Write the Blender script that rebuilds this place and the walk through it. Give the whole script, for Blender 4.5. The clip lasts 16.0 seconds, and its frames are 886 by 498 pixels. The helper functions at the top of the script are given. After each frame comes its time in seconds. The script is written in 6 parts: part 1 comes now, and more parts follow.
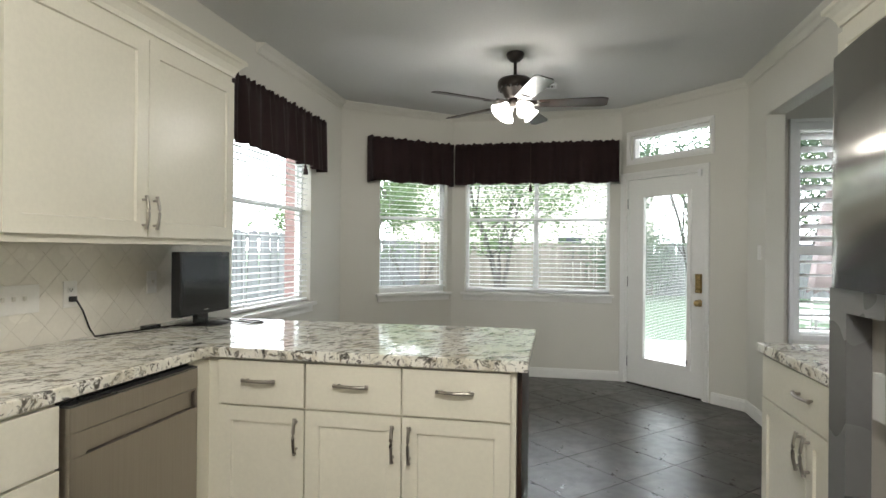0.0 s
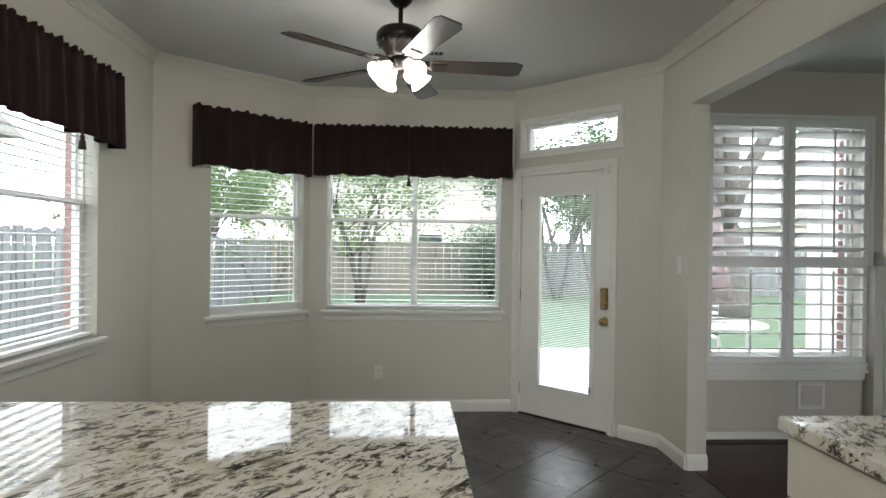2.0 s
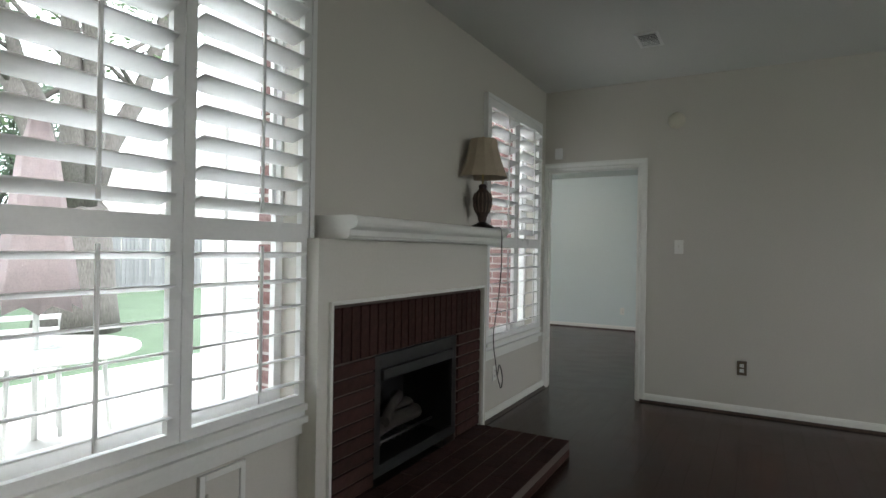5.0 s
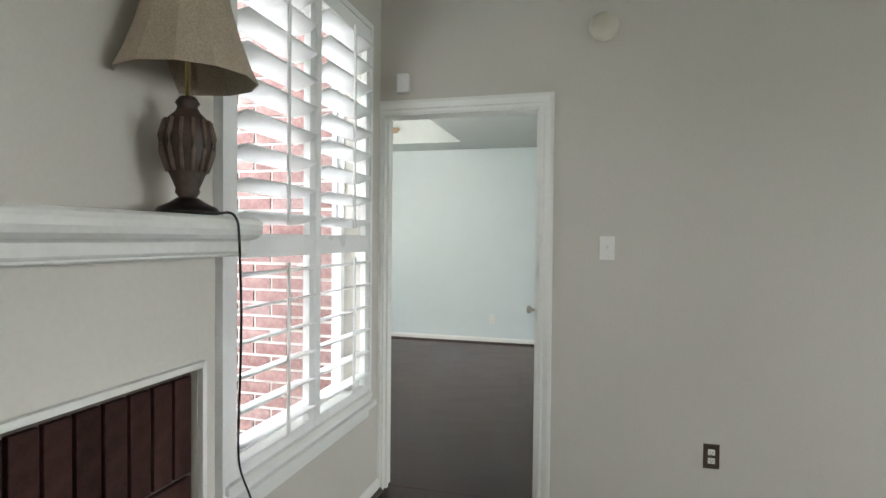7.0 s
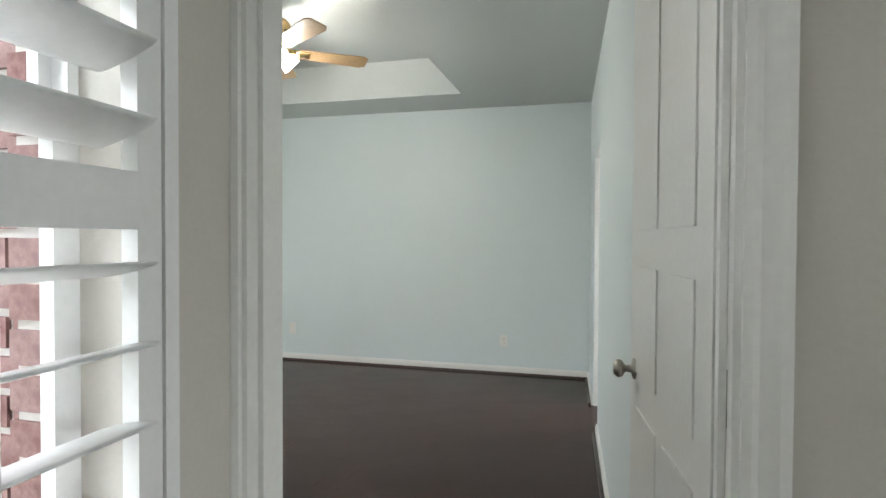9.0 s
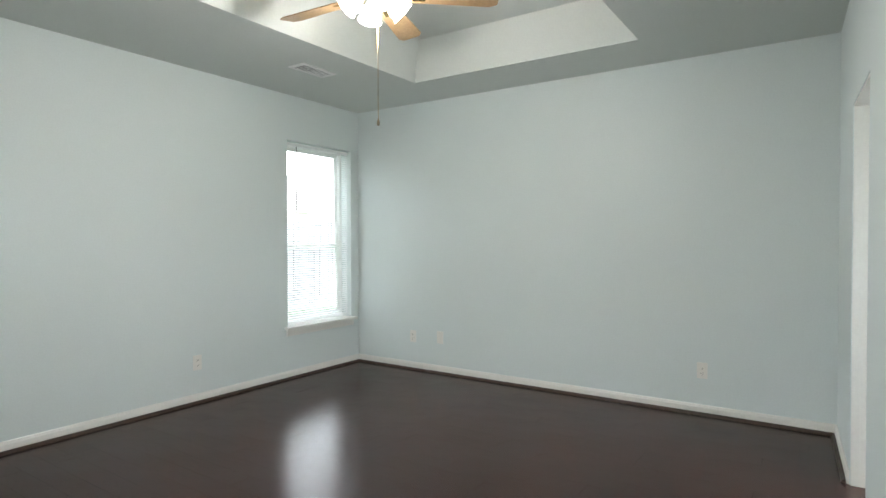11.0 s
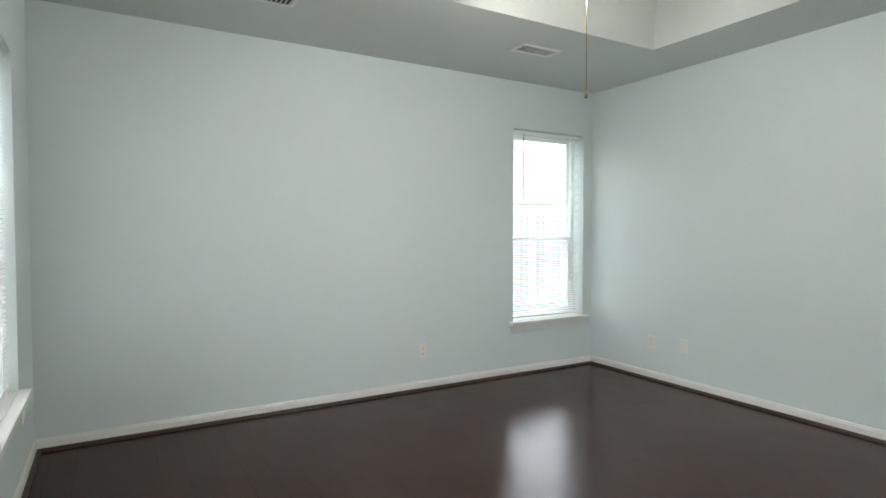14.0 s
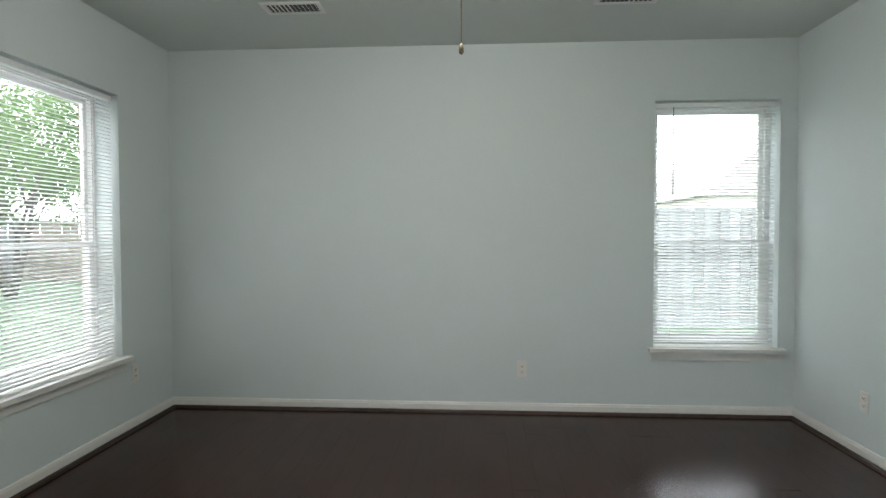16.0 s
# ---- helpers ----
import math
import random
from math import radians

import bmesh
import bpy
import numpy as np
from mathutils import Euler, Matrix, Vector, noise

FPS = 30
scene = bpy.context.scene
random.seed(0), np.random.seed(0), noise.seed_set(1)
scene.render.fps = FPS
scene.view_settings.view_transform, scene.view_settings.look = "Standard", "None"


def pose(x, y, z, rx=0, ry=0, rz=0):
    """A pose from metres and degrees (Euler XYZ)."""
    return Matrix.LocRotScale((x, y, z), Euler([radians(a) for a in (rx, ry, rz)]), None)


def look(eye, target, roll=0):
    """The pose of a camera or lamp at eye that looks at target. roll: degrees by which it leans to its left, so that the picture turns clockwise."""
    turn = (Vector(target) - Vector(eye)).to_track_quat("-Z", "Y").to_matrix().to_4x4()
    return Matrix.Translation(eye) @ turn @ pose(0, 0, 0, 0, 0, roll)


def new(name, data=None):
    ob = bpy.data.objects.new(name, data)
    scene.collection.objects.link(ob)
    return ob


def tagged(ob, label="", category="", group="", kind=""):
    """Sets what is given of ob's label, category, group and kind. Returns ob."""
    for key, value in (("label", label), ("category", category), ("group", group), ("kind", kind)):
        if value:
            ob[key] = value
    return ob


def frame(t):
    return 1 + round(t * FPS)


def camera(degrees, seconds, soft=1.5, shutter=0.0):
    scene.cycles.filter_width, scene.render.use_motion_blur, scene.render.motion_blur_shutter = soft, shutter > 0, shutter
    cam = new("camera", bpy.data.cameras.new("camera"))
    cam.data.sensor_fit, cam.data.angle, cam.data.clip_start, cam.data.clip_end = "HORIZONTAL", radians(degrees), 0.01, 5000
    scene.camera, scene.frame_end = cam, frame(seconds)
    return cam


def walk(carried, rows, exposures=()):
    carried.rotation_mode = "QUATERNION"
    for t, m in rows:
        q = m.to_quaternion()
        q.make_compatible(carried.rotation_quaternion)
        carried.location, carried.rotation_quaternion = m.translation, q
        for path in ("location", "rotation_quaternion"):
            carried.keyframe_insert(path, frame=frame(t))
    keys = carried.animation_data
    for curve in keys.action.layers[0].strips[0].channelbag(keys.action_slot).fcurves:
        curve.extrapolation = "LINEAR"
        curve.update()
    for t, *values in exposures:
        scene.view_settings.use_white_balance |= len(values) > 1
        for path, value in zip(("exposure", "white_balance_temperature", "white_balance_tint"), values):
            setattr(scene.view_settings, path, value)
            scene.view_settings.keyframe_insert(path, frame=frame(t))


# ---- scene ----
cam = camera(76.1, 16.0)
PATH = [
    (0, (0.21, 0.272, 1.32), (-0.189, 2.231, 1.324), 0.5),
    (0.5, (0.161, 0.335, 1.36), (-0.12, 2.315, 1.36), 0.4),
    (1, (0.048, 0.563, 1.377), (-0.118, 2.556, 1.377), 0.5),
    (1.5, (0.009, 0.923, 1.389), (-0.085, 2.92, 1.389), 0.6),
    (2, (-0.022, 1.398, 1.419), (0.079, 3.395, 1.414), 0.7),
    (2.5, (0.017, 1.905, 1.43), (0.318, 3.882, 1.422), 0.7),
    (3, (0.105, 2.335, 1.344), (0.56, 4.281, 1.356), 0.8),
    (3.5, (0.277, 2.735, 1.342), (1.15, 4.534, 1.35), 0.9),
    (4, (0.592, 3.128, 1.296), (1.767, 4.746, 1.308), 0.7),
    (4.3, (0.838, 3.345, 1.295), (2.221, 4.789, 1.290), 0.9),
    (4.5, (0.996, 3.495, 1.288), (2.516, 4.795, 1.289), 0.9),
    (5, (1.488, 3.735, 1.280), (3.235, 4.709, 1.283), 0.9),
    (5.2, (1.706, 3.794, 1.292), (3.494, 4.691, 1.295), 0.6),
    (7.3, (4.09, 4.449, 1.38), (6.025, 4.954, 1.329), 0.5),
    (7.5, (4.309, 4.494, 1.364), (6.245, 4.995, 1.308), 0.4),
    (7.7, (4.519, 4.535, 1.316), (6.455, 5.036, 1.276), 0.9),
    (8.2, (5.038, 4.645, 1.342), (6.979, 5.127, 1.291), 0.4),
    (10.3, (6.52, 5.064, 1.198), (8.332, 5.909, 1.164), 0.0),
    (10.5, (6.635, 5.008, 1.244), (8.402, 5.944, 1.202), -0.1),
    (11, (6.702, 4.975, 1.253), (8.362, 6.089, 1.218), -0.1),
    (11.5, (6.728, 4.912, 1.279), (8.293, 6.157, 1.233), 0.0),
    (12, (6.728, 4.892, 1.28), (8.221, 6.221, 1.218), -0.1),
    (12.5, (6.703, 4.923, 1.275), (8.111, 6.342, 1.206), -0.1),
    (13, (6.755, 4.945, 1.266), (8.068, 6.452, 1.199), 0.0),
    (13.5, (6.86, 4.938, 1.253), (8.049, 6.545, 1.188), -0.0),
    (14, (7.121, 5.039, 1.254), (8.136, 6.762, 1.191), 0.0),
    (14.5, (7.568, 5.083, 1.29), (8.281, 6.95, 1.215), -0.0),
    (15, (7.926, 5.146, 1.312), (8.39, 7.089, 1.231), -0.3),
    (15.5, (8.339, 5.07, 1.306), (8.553, 7.057, 1.23), -0.1),
    (16, (8.941, 5.021, 1.259), (8.815, 7.016, 1.199), -0.1),
]
EXPOSURES = [(0, 0.02), (1.2, -0.02), (2.0, -0.28), (2.5, -0.12), (3.0, 0.0), (3.5, -0.05), (4.0, -0.12), (4.6, -0.08), (5.2, 0.0), (7.3, 1.1), (7.7, 0.96), (8.2, 0.74), (10.3, 0.66), (13.0, 0.66), (15.0, 0.52), (16, 0.14)]
SKY, SKY_VEIL = 0.148, (60.0, 63.0, 67.0, 1)
E_FAN, E_KIT, E_BEDFAN, E_SOUTH = 14.0, 112.0, 36.0, 34.0
FAN_TURN = 3
# ---------------------------------------------------------------- path
walk(cam, [(t, look(e, g, r)) for t, e, g, r in PATH], EXPOSURES)

# ---------------------------------------------------------------- world and sun
world = bpy.data.worlds.new("sky_world")
scene.world = world
world.use_nodes = True
wn = world.node_tree.nodes
sky = wn.new("ShaderNodeTexSky")
sky.sky_type = "NISHITA"
sky.sun_disc = False
sky.sun_elevation = radians(55)
sky.sun_rotation = radians(200)
sky.air_density, sky.dust_density, sky.ozone_density = 1.0, 6.0, 1.0
mixw = wn.new("ShaderNodeMix")
mixw.data_type = "RGBA"
mixw.inputs["Factor"].default_value = 0.75
mixw.inputs["B"].default_value = SKY_VEIL      # bright overcast veil
world.node_tree.links.new(sky.outputs[0], mixw.inputs["A"])
world.node_tree.links.new(mixw.outputs["Result"], wn["Background"].inputs[0])
wn["Background"].inputs[1].default_value = SKY

sun = new("sun", bpy.data.lights.new("sun", "SUN"))
sun.data.energy, sun.data.angle, sun.data.color = 1.1, radians(20), (1.0, 0.97, 0.92)
sun.matrix_world = look((0, 0, 0), (0.25, 0.5, -0.8))

# added fill lamp in an invented, unseen south window; brightens the living room
south = new("window_daylight", bpy.data.lights.new("window_daylight", "AREA"))
south.data.shape, south.data.size, south.data.size_y = "RECTANGLE", 2.9, 1.3
south.data.energy, south.data.color = E_SOUTH, (0.95, 0.98, 1.0)
south.matrix_world = look((4.21, -1.62, 1.5), (4.21, 3.0, 1.5))

# ---------------------------------------------------------------- materials
MATS = {}


def nodes_of(name):
    m = bpy.data.materials.new(name)
    m.use_nodes = True
    nt = m.node_tree
    return m, nt, nt.nodes["Principled BSDF"]


def ramp(nt, src, stops):
    r = nt.nodes.new("ShaderNodeValToRGB")
    el = r.color_ramp.elements
    while len(el) < len(stops):
        el.new(0.5)
    for e, (p, c) in zip(el, stops):
        e.position, e.color = p, (*c, 1)
    nt.links.new(src, r.inputs[0])
    return r.outputs[0]


def coords(nt, scale=(1, 1, 1), rot=(0, 0, 0), space="Object"):
    tc = nt.nodes.new("ShaderNodeTexCoord")
    mp = nt.nodes.new("ShaderNodeMapping")
    mp.inputs["Scale"].default_value = scale
    mp.inputs["Rotation"].default_value = [radians(a) for a in rot]
    nt.links.new(tc.outputs[space], mp.inputs[0])
    return mp.outputs[0]


def noise_tex(nt, vec, scale, detail=4, rough=0.55, dist=0.0):
    n = nt.nodes.new("ShaderNodeTexNoise")
    n.inputs["Scale"].default_value, n.inputs["Detail"].default_value = scale, detail
    n.inputs["Roughness"].default_value, n.inputs["Distortion"].default_value = rough, dist
    nt.links.new(vec, n.inputs["Vector"])
    return n.outputs["Fac"]


def mixc(nt, fac, a, b, mode="MIX"):
    m = nt.nodes.new("ShaderNodeMix")
    m.data_type, m.blend_type = "RGBA", mode
    for key, v in (("Factor", fac), ("A", a), ("B", b)):
        if isinstance(v, (int, float)):
            m.inputs[key].default_value = v
        elif isinstance(v, tuple):
            m.inputs[key].default_value = (*v, 1)
        else:
            nt.links.new(v, m.inputs[key])
    return m.outputs["Result"]


def bump(nt, bsdf, height, strength=0.1, dist=0.01):
    b = nt.nodes.new("ShaderNodeBump")
    b.inputs["Strength"].default_value, b.inputs["Distance"].default_value = strength, dist
    nt.links.new(height, b.inputs["Height"])
    nt.links.new(b.outputs[0], bsdf.inputs["Normal"])


def shade(c, k):
    return tuple(min(1.0, v * k) for v in c)


def plain(name, color, rough=0.5, metal=0.0, var=0.06, big=1.5, fine=60, bumps=0.05, spec=0.5, world_space=False, rvar=0.1):
    """Paint, metal or plastic with faint grain and larger unevenness."""
    if name in MATS:
        return MATS[name]
    m, nt, b = nodes_of(name)
    v = coords(nt, space="Object")
    n1 = noise_tex(nt, v, big, 3)
    n2 = noise_tex(nt, v, fine, 3)
    c1 = ramp(nt, n1, [(0.3, shade(color, 1 - var)), (0.7, shade(color, 1 + var))])
    c2 = mixc(nt, 0.12, c1, ramp(nt, n2, [(0.35, shade(color, 0.8)), (0.65, shade(color, 1.1))]))
    nt.links.new(c2, b.inputs["Base Color"])
    rr = ramp(nt, n1, [(0.3, (max(0, rough - rvar),) * 3), (0.7, (min(1, rough + rvar),) * 3)])
    nt.links.new(rr, b.inputs["Roughness"])
    b.inputs["Metallic"].default_value = metal
    b.inputs["Specular IOR Level"].default_value = spec
    if bumps:
        bump(nt, b, n2, bumps, 0.004)
    MATS[name] = m
    return m


def emit(name, color, strength):
    m, nt, b = nodes_of(name)
    b.inputs["Base Color"].default_value = (0.9, 0.9, 0.88, 1)
    b.inputs["Emission Color"].default_value = (*color, 1)
    b.inputs["Emission Strength"].default_value = strength
    return m


def glass_mat():
    m, nt, b = nodes_of("window_glass")
    b.inputs["Base Color"].default_value = (0.97, 0.99, 0.98, 1)
    b.inputs["Roughness"].default_value = 0.0
    b.inputs["Transmission Weight"].default_value = 1.0
    b.inputs["IOR"].default_value = 1.02
    return m


def granite_mat():
    """Creamy polished granite with broken diagonal flecks of olive brown and black."""
    m, nt, b = nodes_of("granite")
    v = coords(nt, (1, 1, 1), (20, 10, 35))
    turned = coords(nt, (1, 1, 1), (0, 0, -52))
    squeeze = nt.nodes.new("ShaderNodeMapping")
    squeeze.inputs["Scale"].default_value = (1.0, 2.1, 1.5)
    nt.links.new(turned, squeeze.inputs[0])
    vs = squeeze.outputs[0]
    flow = noise_tex(nt, vs, 12, 6, 0.66, 1.3)
    fine = noise_tex(nt, v, 70, 4, 0.6)
    base = ramp(nt, noise_tex(nt, v, 8, 5, 0.6, 0.6), [(0.28, (0.44, 0.39, 0.29)), (0.40, (0.74, 0.71, 0.61)), (0.56, (0.86, 0.845, 0.78))])
    dark = ramp(nt, flow, [(0.40, (1, 1, 1)), (0.455, (0.7, 0.7, 0.7)), (0.49, (0, 0, 0))])
    broken = ramp(nt, noise_tex(nt, vs, 26, 4, 0.6, 0.5), [(0.39, (0, 0, 0)), (0.47, (1, 1, 1))])
    fac = mixc(nt, 1.0, dark, broken, "MULTIPLY")
    tone = ramp(nt, noise_tex(nt, vs, 15, 4, 0.6), [(0.43, (0.018, 0.016, 0.015)), (0.54, (0.075, 0.063, 0.045)), (0.66, (0.24, 0.195, 0.13))])
    col = mixc(nt, fac, base, tone)
    speck = ramp(nt, noise_tex(nt, vs, 34, 3, 0.6, 0.8), [(0.345, (1, 1, 1)), (0.395, (0, 0, 0))])
    col = mixc(nt, speck, col, (0.05, 0.043, 0.034))
    col = mixc(nt, 0.06, col, ramp(nt, fine, [(0.3, (0.4, 0.38, 0.34)), (0.7, (0.95, 0.94, 0.9))]))
    nt.links.new(col, b.inputs["Base Color"])
    b.inputs["Roughness"].default_value = 0.05
    b.inputs["Specular IOR Level"].default_value = 0.40
    return m


def steel_mat(name, color, rough):
    """Brushed metal: fine streaks along the height, hardly any blotches."""
    m, nt, b = nodes_of(name)
    g = noise_tex(nt, coords(nt, (220, 220, 1.5)), 2, 4, 0.6)
    nt.links.new(ramp(nt, g, [(0.3, shade(color, 0.92)), (0.7, shade(color, 1.08))]), b.inputs["Base Color"])
    nt.links.new(ramp(nt, g, [(0.3, (rough - 0.03,) * 3), (0.7, (rough + 0.03,) * 3)]), b.inputs["Roughness"])
    b.inputs["Metallic"].default_value = 1.0
    bump(nt, b, g, 0.02, 0.001)
    return m


def wood_floor_mat():
    """Dark stained boards, satin."""
    m, nt, b = nodes_of("dark_boards")
    info = nt.nodes.new("ShaderNodeObjectInfo")
    v = coords(nt, (14, 1.2, 14))
    g = noise_tex(nt, v, 5, 6, 0.6, 0.8)
    c = ramp(nt, g, [(0.3, (0.026, 0.010, 0.008)), (0.7, (0.042, 0.018, 0.013))])
    tone = ramp(nt, info.outputs["Random"], [(0.0, (0.90, 0.90, 0.90)), (1.0, (1.0, 1.0, 1.0))])
    c = mixc(nt, 1.0, c, tone, "MULTIPLY")
    nt.links.new(c, b.inputs["Base Color"])
    n2 = noise_tex(nt, coords(nt), 2.2, 4)
    nt.links.new(ramp(nt, n2, [(0.3, (0.20,) * 3), (0.7, (0.27,) * 3)]), b.inputs["Roughness"])
    b.inputs["Specular IOR Level"].default_value = 0.18
    bump(nt, b, g, 0.015, 0.002)
    return m


def tile_floor_mat():
    m, nt, b = nodes_of("slate_tile")
    info = nt.nodes.new("ShaderNodeObjectInfo")
    v = coords(nt)
    n1 = noise_tex(nt, v, 4, 6, 0.62, 0.8)
    c = ramp(nt, n1, [(0.28, (0.018, 0.015, 0.014)), (0.5, (0.040, 0.034, 0.031)), (0.72, (0.090, 0.078, 0.070))])
    tone = ramp(nt, info.outputs["Random"], [(0.0, (0.9, 0.9, 0.9)), (1.0, (1.06, 1.05, 1.04))])
    nt.links.new(mixc(nt, 1.0, c, tone, "MULTIPLY"), b.inputs["Base Color"])
    nt.links.new(ramp(nt, noise_tex(nt, v, 9, 4), [(0.3, (0.25,) * 3), (0.7, (0.42,) * 3)]), b.inputs["Roughness"])
    bump(nt, b, n1, 0.12, 0.01)
    return m


def brick_mat(name, a, c, tint):
    m, nt, b = nodes_of(name)
    info = nt.nodes.new("ShaderNodeObjectInfo")
    geo = nt.nodes.new("ShaderNodeNewGeometry")
    v = coords(nt)
    rnd = mixc(nt, 1.0, info.outputs["Random"], geo.outputs["Random Per Island"], "ADD")
    fr = nt.nodes.new("ShaderNodeMath")
    fr.operation = "FRACT"
    nt.links.new(rnd, fr.inputs[0])
    base = ramp(nt, fr.outputs[0], [(0.0, a), (0.5, c), (1.0, tint)])
    n1 = noise_tex(nt, v, 30, 5, 0.65)
    col = mixc(nt, 0.45, base, ramp(nt, n1, [(0.35, shade(a, 0.6)), (0.65, shade(tint, 1.15))]))
    nt.links.new(col, b.inputs["Base Color"])
    b.inputs["Roughness"].default_value = 0.85
    b.inputs["Specular IOR Level"].default_value = 0.15
    bump(nt, b, n1, 0.4, 0.008)
    return m


def wood_mat(name, a, c, rough=0.8, scale=(18, 18, 1.2)):
    m, nt, b = nodes_of(name)
    info = nt.nodes.new("ShaderNodeObjectInfo")
    g = noise_tex(nt, coords(nt, scale), 3, 5, 0.6, 0.6)
    col = ramp(nt, g, [(0.3, a), (0.7, c)])
    tone = ramp(nt, info.outputs["Random"], [(0.0, (0.78, 0.78, 0.78)), (1.0, (1.1, 1.1, 1.1))])
    nt.links.new(mixc(nt, 1.0, col, tone, "MULTIPLY"), b.inputs["Base Color"])
    b.inputs["Roughness"].default_value = rough
    bump(nt, b, g, 0.2, 0.004)
    return m


def grass_mat():
    m, nt, b = nodes_of("grass")
    v = coords(nt)
    c = ramp(nt, noise_tex(nt, v, 0.6, 6, 0.7), [(0.3, (0.048, 0.080, 0.045)), (0.7, (0.085, 0.130, 0.075))])
    c = mixc(nt, 0.4, c, ramp(nt, noise_tex(nt, v, 25, 4), [(0.3, (0.040, 0.068, 0.038)), (0.7, (0.11, 0.165, 0.095))]))
    nt.links.new(c, b.inputs["Base Color"])
    b.inputs["Roughness"].default_value = 0.9
    bump(nt, b, noise_tex(nt, v, 40, 4), 0.5, 0.03)
    return m


def leaf_mat(name, a, c):
    m, nt, b = nodes_of(name)
    geo = nt.nodes.new("ShaderNodeNewGeometry")
    nt.links.new(ramp(nt, geo.outputs["Random Per Island"], [(0.0, a), (1.0, c)]), b.inputs["Base Color"])
    b.inputs["Roughness"].default_value = 0.6
    thin = nt.nodes.new("ShaderNodeBsdfTranslucent")
    nt.links.new(ramp(nt, geo.outputs["Random Per Island"], [(0.0, shade(a, 1.6)), (1.0, shade(c, 1.6))]), thin.inputs["Color"])
    both = nt.nodes.new("ShaderNodeMixShader")
    both.inputs[0].default_value = 0.45
    nt.links.new(b.outputs[0], both.inputs[1])
    nt.links.new(thin.outputs[0], both.inputs[2])
    nt.links.new(both.outputs[0], nt.nodes["Material Output"].inputs["Surface"])
    return m


def fabric_mat(name, color):
    m, nt, b = nodes_of(name)
    v = coords(nt)
    n = noise_tex(nt, v, 220, 2)
    nt.links.new(mixc(nt, 0.5, ramp(nt, noise_tex(nt, v, 6, 3), [(0.3, shade(color, 0.8)), (0.7, shade(color, 1.2))]),
                      ramp(nt, n, [(0.3, shade(color, 0.6)), (0.7, shade(color, 1.4))])), b.inputs["Base Color"])
    b.inputs["Roughness"].default_value = 0.9
    b.inputs["Sheen Weight"].default_value = 0.1
    bump(nt, b, n, 0.3, 0.002)
    return m


WALL_K = plain("cream_wall_paint", (0.63, 0.615, 0.552), 0.55, var=0.015, fine=90, bumps=0.08)
WALL_L = plain("beige_wall_paint", (0.57, 0.54, 0.49), 0.6, var=0.015, fine=90, bumps=0.08)
WALL_B = plain("pale_green_wall_paint", (0.68, 0.742, 0.738), 0.55, var=0.012, fine=90, bumps=0.08)
CEIL = plain("ceiling_paint", (0.66, 0.66, 0.64), 0.8, var=0.015, fine=70, bumps=0.15)
CEIL_B = plain("bedroom_ceiling_paint", (0.64, 0.67, 0.64), 0.8, var=0.015, fine=70, bumps=0.15)
TRIM = plain("white_trim_paint", (0.77, 0.765, 0.73), 0.35, var=0.004, bumps=0.02, rvar=0.02)
CAB = plain("cream_cabinet_paint", (0.78, 0.75, 0.64), 0.3, var=0.006, bumps=0.02, rvar=0.03)
SURROUND = plain("cream_surround_paint", (0.64, 0.615, 0.56), 0.45, var=0.01, bumps=0.03)
WHITE = plain("white_vinyl", (0.80, 0.80, 0.79), 0.35, var=0.02, bumps=0.01)
LOUVRE_PAINT = plain("white_louver_paint", (0.87, 0.87, 0.865), 0.4, var=0.01, bumps=0.0)
BLIND = plain("white_blind", (0.82, 0.83, 0.83), 0.4, var=0.02, bumps=0.0)
STEEL = steel_mat("stainless_steel", (0.50, 0.475, 0.44), 0.24)
DW_STEEL = steel_mat("warm_stainless_steel", (0.37, 0.335, 0.30), 0.33)
DSTEEL = plain("dark_steel", (0.10, 0.10, 0.10), 0.35, 0.8, var=0.05)
NICKEL = plain("brushed_nickel", (0.45, 0.42, 0.38), 0.3, 1.0, var=0.05)
BRASS = plain("aged_brass", (0.50, 0.36, 0.16), 0.3, 1.0, var=0.08)
BLACK = plain("black_plastic", (0.012, 0.012, 0.013), 0.25, var=0.1, bumps=0.0)
SOOT = plain("black_iron", (0.012, 0.012, 0.012), 0.5, var=0.2)
BRONZE = plain("dark_bronze", (0.022, 0.017, 0.014), 0.35, 0.6, var=0.15)
PLATE = plain("white_plate_plastic", (0.78, 0.77, 0.73), 0.35, var=0.01, bumps=0.0)
GLASS = glass_mat()
GRANITE = granite_mat()
BOARD = wood_floor_mat()
TILE = tile_floor_mat()
GROUT = plain("dark_grout", (0.058, 0.052, 0.048), 0.9, var=0.15)
SUBFLOOR = plain("dark_seam", (0.02, 0.010, 0.008), 0.8, var=0.1)
WALNUT = wood_mat("dark_walnut", (0.018, 0.010, 0.007), (0.055, 0.030, 0.020), 0.35)
OAK = wood_mat("light_oak_blade", (0.24, 0.15, 0.07), (0.36, 0.24, 0.12), 0.4)
FENCEW = wood_mat("weathered_cedar", (0.165, 0.143, 0.122), (0.26, 0.233, 0.205))
FENCEG = wood_mat("grey_cedar", (0.14, 0.143, 0.147), (0.24, 0.244, 0.25))
BARK = wood_mat("bark", (0.07, 0.062, 0.056), (0.17, 0.155, 0.145), 0.9, (20, 20, 3))
FIREBRICK = brick_mat("dark_red_brick", (0.026, 0.012, 0.010), (0.044, 0.019, 0.016), (0.056, 0.025, 0.021))
EXTBRICK = brick_mat("house_brick", (0.185, 0.092, 0.086), (0.235, 0.135, 0.125), (0.29, 0.20, 0.19))
